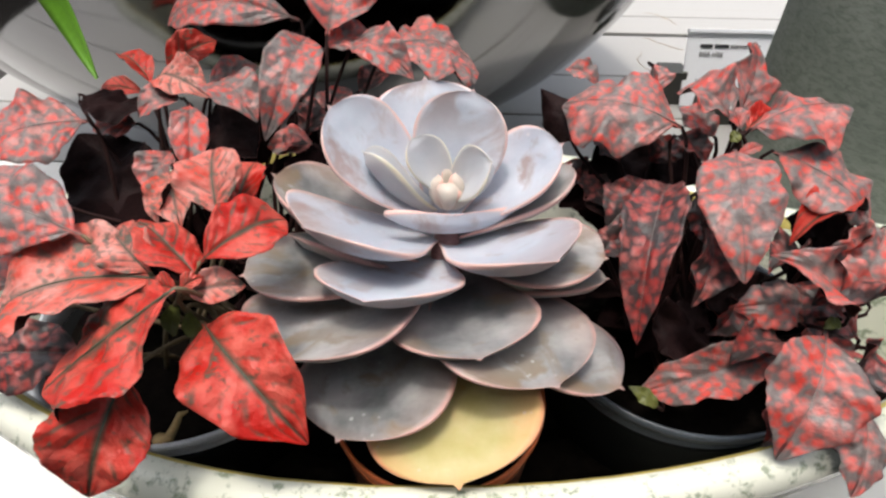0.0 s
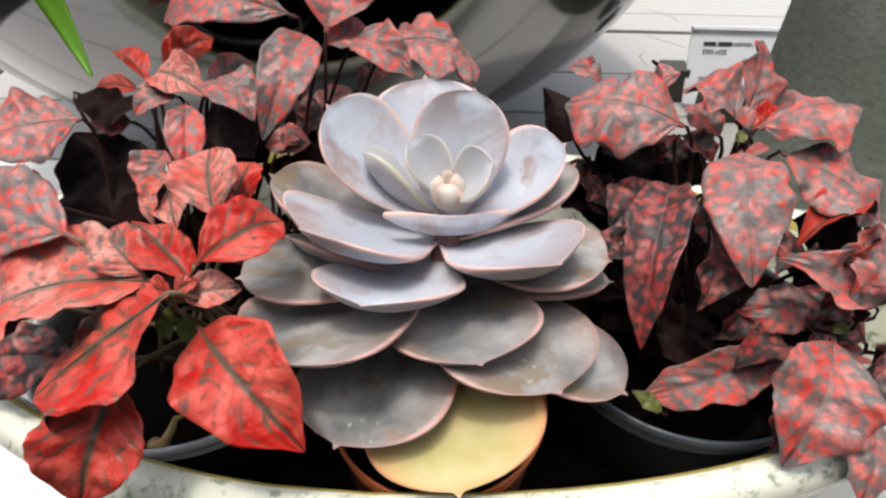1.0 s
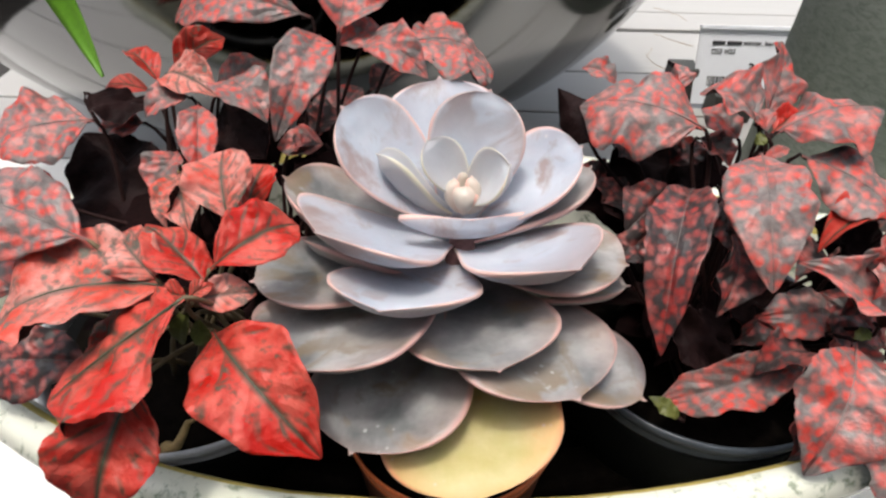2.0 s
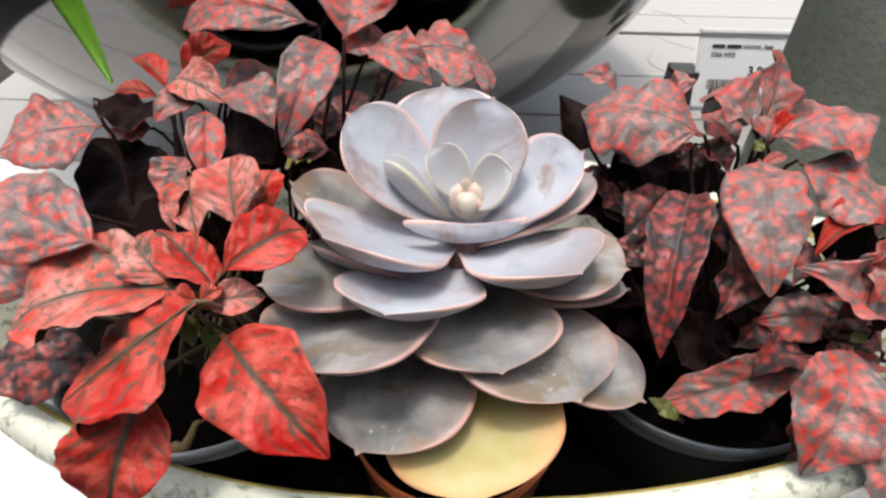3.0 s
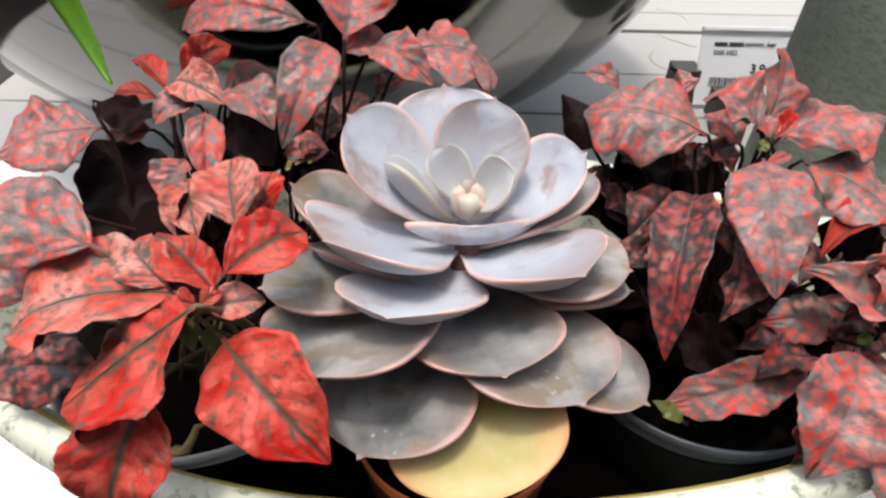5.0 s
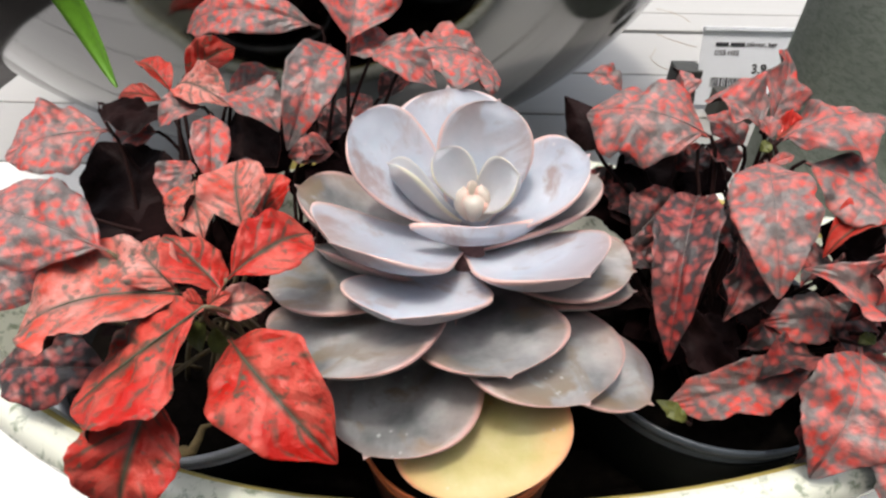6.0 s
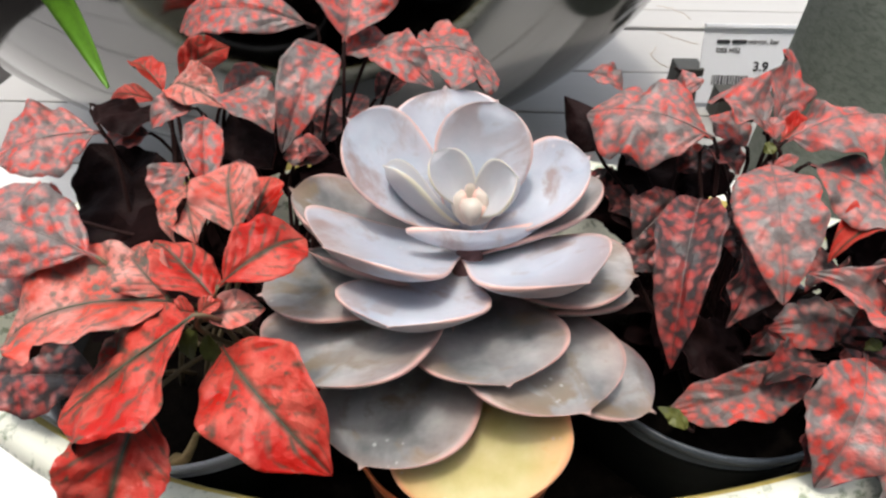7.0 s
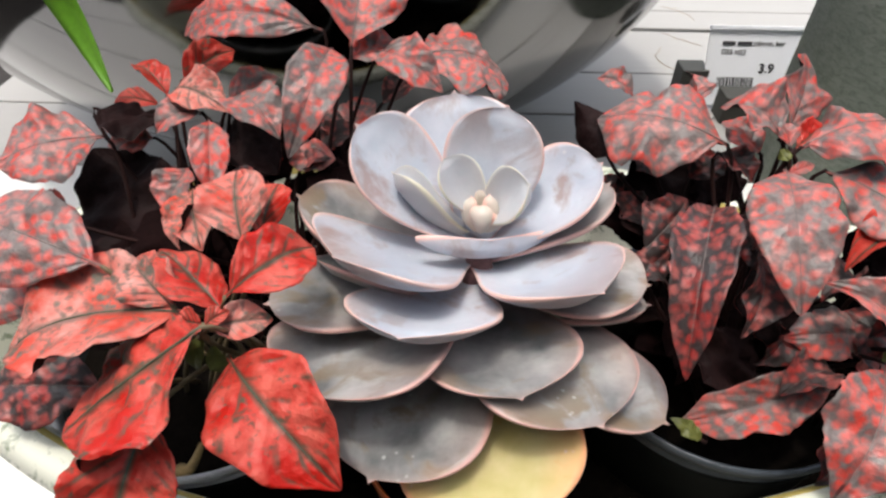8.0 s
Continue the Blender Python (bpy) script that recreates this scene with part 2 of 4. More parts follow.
def part(name, bm, material, parent, label="", smooth=True):
    ob = new(name, mesh_of(name, bm, material, smooth))
    ob.parent = parent
    return tagged(ob, label) if label else ob


def thing(name, at, label, category, group="", kind=""):
    ob = new(name)
    ob.location = at
    ob.empty_display_size = 0.02
    return tagged(ob, label, category, group, kind)


def smoothstep(x):
    x = max(0.0, min(1.0, x))
    return x * x * (3 - 2 * x)


def leaf_mesh(base, tip, width, roll, arch, fold, outline, thick, rows=16, cols=10, wave=0.0, seed=0, face=(0, -0.42, 0.9), curl=0.0, spine=None):
    """A leaf from base to tip. outline(u) gives the half width as a share; arch lifts the middle; fold raises the sides into a trough; spine collects the line of the midrib."""
    rng = random.Random(seed)
    base, tip = Vector(base), Vector(tip)
    axis = tip - base
    length = axis.length
    axis.normalize()
    face = Vector(face)
    face = (face - axis * face.dot(axis)).normalized()
    face.rotate(Matrix.Rotation(radians(roll), 3, axis))
    side = axis.cross(face)
    ph, ph2 = rng.uniform(0, 6), rng.uniform(0, 6)
    twist = rng.uniform(-0.8, 0.8) * wave
    bm = bmesh.new()
    uv = bm.loops.layers.uv.new("UVMap")
    top, low = [], []
    coords = {}
    for i in range(rows + 1):
        u = 1 - (1 - i / rows) ** 1.35
        half = width / 2 * outline(u) * (1 + wave * 0.3 * math.sin(u * 17 + ph) * u)
        t_line, b_line = [], []
        for j in range(cols + 1):
            s = 2 * j / cols - 1
            reach_out = 1.0
            if wave:
                flank = ph + (4.0 if s > 0 else 0.0)
                reach_out += wave * (0.8 * noise.noise(Vector((u * 5.5, flank, ph2))) + 0.55 * noise.noise(Vector((u * 15, flank, ph2 + 3))))
            edge = abs(s)
            rise = arch * length * 4 * u * (1 - u) * (1 if wave else -0.6)
            lift = fold * half * (edge ** (1.7 if wave else 2.0))
            ripple = wave * half * edge * math.sin(u * 11 + ph + (1.5 if s > 0 else 0)) + wave * 0.5 * half * edge * math.sin(u * 24 + ph2)
            pucker = 0.0
            if wave and edge > 0.02:
                vein = abs(((u * 6.0 - edge * 2.0 + ph * 0.1) % 1.0) - 0.5) * 2
                pucker = half * 0.055 * (vein - 0.5) * math.sin(math.pi * min(1.0, edge * 1.05)) - half * 0.06 * (1 - smoothstep(edge / 0.22))
                at = (base + axis * u * length + side * s * half)
                pucker += half * 0.11 * noise.noise(at * 150 + Vector((ph * 9, 0, 0))) + half * 0.07 * noise.noise(at * 330 + Vector((0, ph2 * 9, 0)))
            sway = wave * 0.10 * length * math.sin(u * 3.0 + ph2) * u * (1 - u)
            out = base + axis * u * length
            out = out + side * (s * half * reach_out + sway) + face * (rise + lift + ripple + pucker + twist * s * half * u - curl * length * max(0.0, u - 0.6) ** 2)
            body = thick * (1 - 0.75 * edge ** 3) * (0.45 + 0.55 * math.sin(min(1, u * 1.15) * math.pi * 0.8)) * (1 - 0.75 * smoothstep((u - 0.86) / 0.14)) * (1 - 0.75 * smoothstep((u - 0.86) / 0.14))
            tv = bm.verts.new(out + face * body * 0.35)
            bv = bm.verts.new(out - face * body * 0.65)
            reach = max(edge, smoothstep((u - 0.82) / 0.18) * 0.985) if not wave else edge
            coords[tv], coords[bv] = (u, reach), (u, reach)
            t_line.append(tv), b_line.append(bv)
        top.append(t_line), low.append(b_line)
        if spine is not None:
            spine.append(t_line[cols // 2].co.copy())

    def quad(vs, mat):
        f = bm.faces.new(vs)
        f.material_index = mat
        for loop in f.loops:
            loop[uv].uv = coords[loop.vert]

    for i in range(rows):
        for j in range(cols):
            quad((top[i][j], top[i][j + 1], top[i + 1][j + 1], top[i + 1][j]), 0)
            quad((low[i][j], low[i + 1][j], low[i + 1][j + 1], low[i][j + 1]), 1)
        for a, b, c, d in ((top[i][0], top[i + 1][0], low[i + 1][0], low[i][0]), (top[i + 1][-1], top[i][-1], low[i][-1], low[i + 1][-1])):
            quad((a, b, c, d), 0)
    for line_t, line_b, flip in ((top[0], low[0], False), (top[-1], low[-1], True)):
        for j in range(cols):
            q = (line_t[j + 1], line_t[j], line_b[j], line_b[j + 1])
            quad(q[::-1] if flip else q, 0)
    bmesh.ops.recalc_face_normals(bm, faces=bm.faces)
    return bm


def spoon(u, peak=0.68):
    """Half width of a succulent leaf: narrow foot, broad shoulder at peak, a small point at the end."""
    if u < peak:
        w = 0.40 + 0.60 * smoothstep(u / peak) ** 0.75
    else:
        x = (u - peak) / (0.97 - peak)
        w = math.sqrt(max(0.0, 1 - min(1, x) ** 2.2))
    point = 0.13 * max(0.0, (1 - u) / 0.06) if u > 0.94 else 0.0
    return max(w, point, 0.006)


def ovate(u):
    """Half width of a thin leaf: short stalk, broad near the base, drawn out to the tip."""
    if u < 0.06:
        return 0.05
    x = (u - 0.06) / 0.94
    if x < 0.45:
        return max(0.05, math.sin(math.pi / 2 * x / 0.45) ** 0.72)
    fall = math.cos(math.pi / 2 * min(1.0, (x - 0.45) / 0.55)) ** 0.66
    return max(0.012, fall * (1 - 0.30 * smoothstep((x - 0.78) / 0.22)))


def tube(points, radii, sides=8):
    bm = bmesh.new()
    rings = []
    for i, p in enumerate(points):
        p = Vector(p)
        d = (Vector(points[min(i + 1, len(points) - 1)]) - Vector(points[max(i - 1, 0)])).normalized()
        a = d.cross(Vector((0.3, 0.2, 0.93))).normalized()
        b = d.cross(a)
        rings.append([bm.verts.new(p + (a * math.cos(k * math.tau / sides) + b * math.sin(k * math.tau / sides)) * radii[i]) for k in range(sides)])
    for r, s in zip(rings, rings[1:]):
        for k in range(sides):
            bm.faces.new((r[k], r[(k + 1) % sides], s[(k + 1) % sides], s[k]))
    bm.faces.new(rings[0][::-1]), bm.faces.new(rings[-1])
    bmesh.ops.recalc_face_normals(bm, faces=bm.faces)
    return bm


def arc_points(a, b, sag, n=8):
    a, b = Vector(a), Vector(b)
    return [a.lerp(b, i / n) + Vector((0, 0, sag * 4 * (i / n) * (1 - i / n))) for i in range(n + 1)]


def lathe(profile, segments=64, stretch=None):
    """A turned body from (radius, height) pairs. stretch(angle) may vary the radius round about."""
    bm = bmesh.new()
    rings = []
    for r, z in profile:
        if r < 1e-6:
            rings.append([bm.verts.new((0, 0, z))])
            continue
        ring = []
        for k in range(segments):
            a = k * math.tau / segments
            q = stretch(a, r) if stretch else (r * math.cos(a), r * math.sin(a))
            ring.append(bm.verts.new((q[0], q[1], z)))
        rings.append(ring)
    for r, s in zip(rings, rings[1:]):
        for k in range(segments):
            k2 = (k + 1) % segments
            if len(r) == 1 and len(s) > 1:
                bm.faces.new((r[0], s[k2], s[k]))
            elif len(s) == 1 and len(r) > 1:
                bm.faces.new((r[k], r[k2], s[0]))
            elif len(r) > 1:
                bm.faces.new((r[k], r[k2], s[k2], s[k]))
    bmesh.ops.recalc_face_normals(bm, faces=bm.faces)
    return bm


def box(size, at=(0, 0, 0), bevel=0.0):
    bm = bmesh.new()
    bmesh.ops.create_cube(bm, size=1, matrix=Matrix.Translation(at) @ Matrix.Diagonal((*size, 1)))
    if bevel:
        bmesh.ops.bevel(bm, geom=bm.edges, offset=bevel, segments=2, profile=0.5, affect="EDGES")
    return bm


# ---- setting ----
def setting():
    bm = bmesh.new()
    bmesh.ops.create_grid(bm, x_segments=4, y_segments=4, size=400, matrix=Matrix.Translation((0, 0, -0.70)))
    tagged(new("ground", mesh_of("ground", bm, GROUND, False)), "dark brown paved ground below the display table", "ground", kind="structure")
    # added out of view: gives the mirror bowl something dark to reflect
    bm = box((8, 0.2, 3.2), (0, -1.3, 0.9))
    tagged(new("wall_south", mesh_of("wall", bm, WALLPAINT, False)), "unseen dark grey wall added to darken the bowl's reflection", "wall", kind="structure")


def display_table():
    """A table with painted boards running across, standing on four legs."""
    t = thing("display_table", (0, 0.5, -0.70), "white painted wooden board display table, sunlit and worn", "table")
    edges = (-0.462, -0.405, -0.33, -0.23, -0.14, -0.049, 0.031, 0.132, 0.19, 0.30, 0.40)
    for i, (a, b) in enumerate(zip(edges, edges[1:])):
        gap = 0.002
        wide = 0.007 if i == 7 else 0.0  # one joint gapes
        # front boards take the sunlit tone, rear ones the shaded tone
        part("plank", box((1.625, b - a - gap - wide, 0.025), (0.3875, (a + b + wide) / 2, TABLE + 0.70 - 0.0125), 0.0012), SUNLIT_BOARD if i < 4 else BOARD, t, smooth=False)
    part("batten", box((1.62, 0.82, 0.02), (0.37, -0.03, TABLE + 0.70 - 0.036), 0.002), BATTEN, t, "bare brown board below the joints", smooth=False)
    for x in (-0.36, 1.15):
        for y in (-0.40, 0.34):
            part("leg", box((0.07, 0.07, 0.79), (x, y, 0.395), 0.003), BOARD, t, smooth=False)


def planter_dish():
    """A long oval dish with a rolled rim, cream glazed."""
    cx, cy = -0.015, 0.133
    t = thing("planter_dish", (cx, cy, TABLE), "cream glazed ceramic oval planter with green speckled rolled rim", "planter")

    def oval(a, r):
        # r is the inset from the outer line; the long sides bow gently
        c, s = math.cos(a), math.sin(a)
        e = 2 / 3.0
        x = ((0.182 if c < 0 else 0.235) + r) * math.copysign(abs(c) ** e, c)
        y = ((0.071 if s < 0 else 0.088) + r) * math.copysign(abs(s) ** e, s)
        bow = x * x / (2 * (0.30 if x < 0 or y > 0 else 0.46))
        return x, y - math.copysign(min(0.035, bow), y) * min(1, abs(y) / 0.05)

    z = 0.228 - TABLE
    profile = [(-0.05, 0.0), (-0.03, 0.0), (-0.012, 0.03), (0.0, z - 0.022), (0.001, z - 0.017), (0.006, z - 0.015), (0.0105, z - 0.010), (0.011, z - 0.005),
               (0.008, z - 0.0012), (0.004, z), (0.001, z - 0.0012), (-0.0015, z - 0.005), (-0.004, z - 0.012), (-0.018, 0.03), (-0.034, 0.008), (-0.07, 0.008)]
    bm = lathe([(p + 1.0, h) for p, h in profile], 128, lambda a, r: oval(a, r - 1.0))
    bm.faces.ensure_lookup_table()
    bm.verts.ensure_lookup_table()
    bm.faces.new([bm.verts[15 * 128 + k] for k in range(128)])
    bm.faces.new([bm.verts[k] for k in range(127, -1, -1)])
    bm.faces.ensure_lookup_table()
    for ring in (4, 10):
        for k in range(128):
            bm.faces[ring * 128 + k].material_index = 1
    part("dish", bm, [GLAZE, GLAZE_BREAK], t)
    fill = [(0.62, 0.050), (0.78, 0.052), (0.90, 0.051), (0.95, 0.050), (0.9855, 0.048)]
    s = lathe([(p, h) for p, h in fill], 128, lambda a, r: oval(a, r - 1.0) if r > 0.93 else tuple(c * r for c in oval(a, -0.02)))
    for v in s.verts:
        v.co.z += 0.003 * noise.noise(v.co * 60)
    s.verts.ensure_lookup_table()
    s.faces.new([s.verts[k] for k in range(128)])
    bmesh.ops.recalc_face_normals(s, faces=s.faces)
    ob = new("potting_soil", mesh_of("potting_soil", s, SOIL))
    ob.location = (cx, cy, TABLE)
    tagged(ob, "dark soil packed round the pots in the planter", "soil", kind="stuff")
    pts = [Vector((*oval(k * math.tau / 128, 0.003), z - 0.026)) for k in range(129)]
    part("moulding", tube(pts, [0.0035] * 129, 8), GLAZE, t)


def nursery_pot(x, y, r, top, material, lip_material, label):
    """A thin tapered plastic pot with a turned-over lip."""
    h = top - TABLE - 0.0085
    t = thing("nursery_pot", (x, y, TABLE + 0.0085), label, "plant pot")
    f = r * 0.78
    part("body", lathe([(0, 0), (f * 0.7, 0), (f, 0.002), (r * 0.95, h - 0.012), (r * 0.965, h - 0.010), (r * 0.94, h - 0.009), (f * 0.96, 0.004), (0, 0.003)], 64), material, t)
    part("lip", lathe([(r * 0.960, h - 0.0042), (r * 0.992, h - 0.0038), (r, h - 0.0022), (r * 0.998, h - 0.0006), (r * 0.988, h), (r * 0.972, h - 0.0003), (r * 0.958, h - 0.0022), (r * 0.945, h - 0.009), (r * 0.955, h - 0.0095)], 96), lip_material, t)
    s = lathe([(r * 0.93, h - 0.013), (r * 0.6, h - 0.011), (r * 0.3, h - 0.009), (0, h - 0.008)], 48)
    for v in s.verts:
        v.co.z += 0.004 * noise.noise(v.co * 70)
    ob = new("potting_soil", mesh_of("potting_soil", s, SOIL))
    ob.location = (x, y, TABLE + 0.0085)
    tagged(ob, "dark crumbly potting soil filling a nursery pot", "soil", kind="stuff")


def mirror_bowl():
    t = thing("mirror_bowl", (-0.108, 0.482, TABLE), "round mirror-glazed silver bowl reflecting the display table", "bowl")
    wide, deep, prof = 0.268, 0.20, [(0.0, 0.003), (0.06, 0.003)]
    for i in range(27):
        a = math.radians(15 + 81 * i / 26)
        prof.append((wide * math.sin(a), deep - deep * math.cos(a)))
    inner = [(max(0.0, r - 0.009), z + 0.004) for r, z in prof[::-1]]
    part("shell", lathe(prof + inner, 128), MIRROR, t)


def stone_vase():
    t = thing("stone_vase", (0.314, 0.347, TABLE), "tall grey-green mottled stoneware vase with matt surface", "vase")
    r, h = 0.105, 0.34
    part("body", lathe([(0, 0), (r - 0.006, 0), (r, 0.006), (r, h - 0.004), (r - 0.004, h), (r - 0.010, h - 0.003), (r - 0.012, h - 0.03), (r - 0.012, 0.02), (0, 0.014)], 96), STONE, t)


def price_label():
    """A white card leaning back in a clip with two grey blocks."""
    # the lower edge of the card stands on the table
    t = thing("price_label", (0.2525, 0.466, TABLE), "white printed price card standing in grey block clip", "label")
    w, h, lean = 0.105, 0.0615, -26
    tilt = Matrix.Translation((0, 0, 0.004)) @ Matrix.Rotation(radians(lean), 4, "X")
    card = part("card", box((w, 0.0012, h), (0, 0, h / 2)), PAPER, t, smooth=False)
    card.matrix_local = tilt
    part("card_lip", box((w + 0.001, 0.0042, 0.0034), (0, -0.0012, h + 0.0006), 0.0006), PAPER, card, "folded white upper edge", smooth=False)
    for x, y, wide, high in ((-0.060, 0.020, 0.022, 0.030), (-0.0265, -0.014, 0.033, 0.0235)):
        part("block", box((wide, 0.022, high), (x, y, high / 2), 0.0008), CLIP, t, smooth=False)

    def ink(name, bm_boxes):
        bm = bmesh.new()
        for sx, sz, x, z in bm_boxes:
            bmesh.ops.create_cube(bm, size=1, matrix=Matrix.Translation((x, -0.0010, z)) @ Matrix.Diagonal((sx, 0.0005, sz, 1)))
        ob = part(name, bm, INK, card, smooth=False)
        return ob

    def words(text, x, z, size, bold=0.0):
        cu = bpy.data.curves.new("lettering", "FONT")
        cu.body, cu.size, cu.extrude, cu.offset = text, size, 0.0002, bold
        tmp = new("lettering", cu)
        me = bpy.data.meshes.new_from_object(tmp.evaluated_get(bpy.context.evaluated_depsgraph_get()))
        bpy.data.objects.remove(tmp)
        me.materials.append(INK)
        ob = new("lettering", me)
        ob.parent = card
        ob.matrix_local = Matrix.Translation((x, -0.0010, z)) @ Matrix.Rotation(radians(90), 4, "X")

    ink("name_bar", [(0.0105, 0.0030, -0.0358, h - 0.0115), (0.0120, 0.0030, -0.0228, h - 0.0115)])
    words("mirror, ker", -0.0155, h - 0.0130, 0.0056, 0.00006)
    words("D55 H22", -0.0412, h - 0.0200, 0.0054, 0.00004)
    words("3.9", -0.0085, h - 0.0345, 0.0105, 0.0002)
    rng = random.Random(4)
    x, bars = -0.0412, []
    while x < -0.012:
        wd = rng.choice((0.0004, 0.0007, 0.0011))
        bars.append((wd, 0.0080, x, 0.0190))
        x += wd + rng.choice((0.0005, 0.0008))
    ink("barcode", bars)


setting()
display_table()
planter_dish()
nursery_pot(0.0865, 0.1345, 0.0492, 0.215, BLACK, LIP, "black plastic nursery pot with spotted foliage plant")
nursery_pot(-0.0885, 0.1305, 0.0540, 0.213, BLACK, PALE_LIP, "large black plastic nursery pot with pale lip and red foliage")
nursery_pot(0.0018, 0.1010, 0.0345, 0.212, SHADED_TERRA, TERRA, "small terracotta-orange plastic pot holding the succulent")
mirror_bowl()
stone_vase()
price_label()

# ---- succulent ----
rosette = thing("succulent", (0.0015, 0.137, 0.203), "lilac-grey echeveria rosette with pink leaf edges", "plant")
SKIN = {"inner": INNER, "high": HIGH, "low": LOW, "old": OLD}
leaf_count = [0]
LEAN_BACK = Vector((0, 0.42, 0.907))
HEART = Vector((0.0031, 0.1335, 0.2690))


def succulent_leaf(base, tip, width, roll, arch, cup, back, kind, peak, curl):
    leaf_count[0] += 1
    bm = leaf_mesh(base, tip, width, roll, arch, cup, functools.partial(spoon, peak=peak), 0.0045, 30, 16, seed=leaf_count[0], face=(0, back, 1), curl=curl)
    bmesh.ops.translate(bm, verts=bm.verts, vec=-Vector(rosette.location))
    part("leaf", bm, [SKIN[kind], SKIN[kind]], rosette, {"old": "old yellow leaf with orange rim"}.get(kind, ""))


succulent_leaf((0.0003, 0.1337, 0.2496), (-0.0059, 0.1726, 0.2856), 0.0400, 0, 0.10, 0.23, -0.3, "high", 0.67, -0.01)
succulent_leaf((-0.0010, 0.1367, 0.2565), (-0.0335, 0.1461, 0.2882), 0.0315, 10, 0.12, 0.30, -0.35, "high", 0.66, -0.14)
succulent_leaf((0.0012, 0.1370, 0.2556), (0.0100, 0.1543, 0.2909), 0.0294, -2, 0.11, 0.34, -0.35, "high", 0.62, 0.03)
succulent_leaf((0.0040, 0.1355, 0.2550), (0.0381, 0.1438, 0.2783), 0.0319, -14, 0.10, 0.39, -0.25, "high", 0.66, -0.21)
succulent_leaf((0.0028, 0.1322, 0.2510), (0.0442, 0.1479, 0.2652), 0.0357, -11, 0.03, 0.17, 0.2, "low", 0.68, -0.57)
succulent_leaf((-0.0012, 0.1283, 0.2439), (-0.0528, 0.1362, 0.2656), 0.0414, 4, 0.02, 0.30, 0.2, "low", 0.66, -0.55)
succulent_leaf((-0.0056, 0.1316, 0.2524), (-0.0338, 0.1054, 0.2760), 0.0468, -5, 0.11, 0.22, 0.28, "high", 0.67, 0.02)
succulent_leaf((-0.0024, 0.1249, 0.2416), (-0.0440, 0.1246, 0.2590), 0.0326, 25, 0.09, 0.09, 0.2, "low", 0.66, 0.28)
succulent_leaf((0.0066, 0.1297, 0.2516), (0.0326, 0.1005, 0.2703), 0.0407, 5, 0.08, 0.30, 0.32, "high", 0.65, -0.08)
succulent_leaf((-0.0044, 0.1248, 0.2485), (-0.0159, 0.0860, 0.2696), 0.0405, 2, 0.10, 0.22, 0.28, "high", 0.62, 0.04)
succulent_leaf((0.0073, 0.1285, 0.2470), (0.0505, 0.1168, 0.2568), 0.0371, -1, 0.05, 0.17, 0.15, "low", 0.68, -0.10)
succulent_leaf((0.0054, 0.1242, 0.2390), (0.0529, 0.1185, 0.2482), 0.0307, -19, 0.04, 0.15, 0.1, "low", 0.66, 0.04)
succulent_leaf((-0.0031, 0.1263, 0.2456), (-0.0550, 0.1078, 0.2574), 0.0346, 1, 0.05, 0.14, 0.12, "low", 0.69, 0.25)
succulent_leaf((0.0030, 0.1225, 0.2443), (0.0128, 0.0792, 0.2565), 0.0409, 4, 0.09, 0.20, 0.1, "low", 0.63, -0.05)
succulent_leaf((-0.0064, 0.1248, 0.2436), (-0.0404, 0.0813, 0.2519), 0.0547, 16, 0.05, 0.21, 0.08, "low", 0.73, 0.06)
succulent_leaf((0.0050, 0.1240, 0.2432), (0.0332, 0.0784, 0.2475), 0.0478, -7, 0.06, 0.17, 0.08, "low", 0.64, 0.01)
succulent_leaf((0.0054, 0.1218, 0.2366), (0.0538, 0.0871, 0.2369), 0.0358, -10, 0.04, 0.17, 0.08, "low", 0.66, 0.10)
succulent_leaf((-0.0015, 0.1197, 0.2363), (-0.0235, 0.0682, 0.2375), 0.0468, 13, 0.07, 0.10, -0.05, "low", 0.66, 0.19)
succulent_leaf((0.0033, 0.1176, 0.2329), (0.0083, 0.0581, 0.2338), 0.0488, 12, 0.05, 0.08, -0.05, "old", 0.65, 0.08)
succulent_leaf((-0.0018, 0.1357, 0.2588), (-0.0210, 0.1371, 0.2804), 0.0139, 8, 0.13, 0.63, 0.15, "inner", 0.65, 0.38)
succulent_leaf((0.0036, 0.1343, 0.2661), (-0.0082, 0.1396, 0.2823), 0.0135, 17, 0.07, 0.45, -1, "inner", 0.62, -0.06)
succulent_leaf((0.0036, 0.1359, 0.2647), (0.0159, 0.1297, 0.2812), 0.0159, -24, 0.06, 0.52, -1, "inner", 0.67, -0.14)
succulent_leaf((0.0025, 0.1291, 0.2581), (0.0057, 0.1210, 0.2688), 0.0395, -0, 0.13, 0.16, 0.5, "high", 0.66, -0.03)
part("stem", tube([Vector((0.0018, 0.103, 0.200)) - rosette.location] + [HEART - LEAN_BACK * s - rosette.location for s in (0.045, 0.03, 0.010)], [0.008, 0.008, 0.0065, 0.003], 12), MAUVE, rosette)
for k in range(7):
    a = k * 2.4
    out = Vector((math.cos(a), math.sin(a) * 0.9, -math.sin(a) * 0.42))
    s = 0.0090 - k * 0.0009
    foot = HEART - LEAN_BACK * 0.006 + out * 0.0008
    bm = leaf_mesh(foot, HEART + LEAN_BACK * (0.0005 + 0.0009 * k) + out * s * 0.55, s, 0, 0.15, 0.4, spoon, 0.0045, 12, 8, seed=k, face=LEAN_BACK)
    bmesh.ops.translate(bm, verts=bm.verts, vec=-Vector(rosette.location))
    part("bud_leaf", bm, [BUD, BUD], rosette, "pale cream-pink bud leaf")


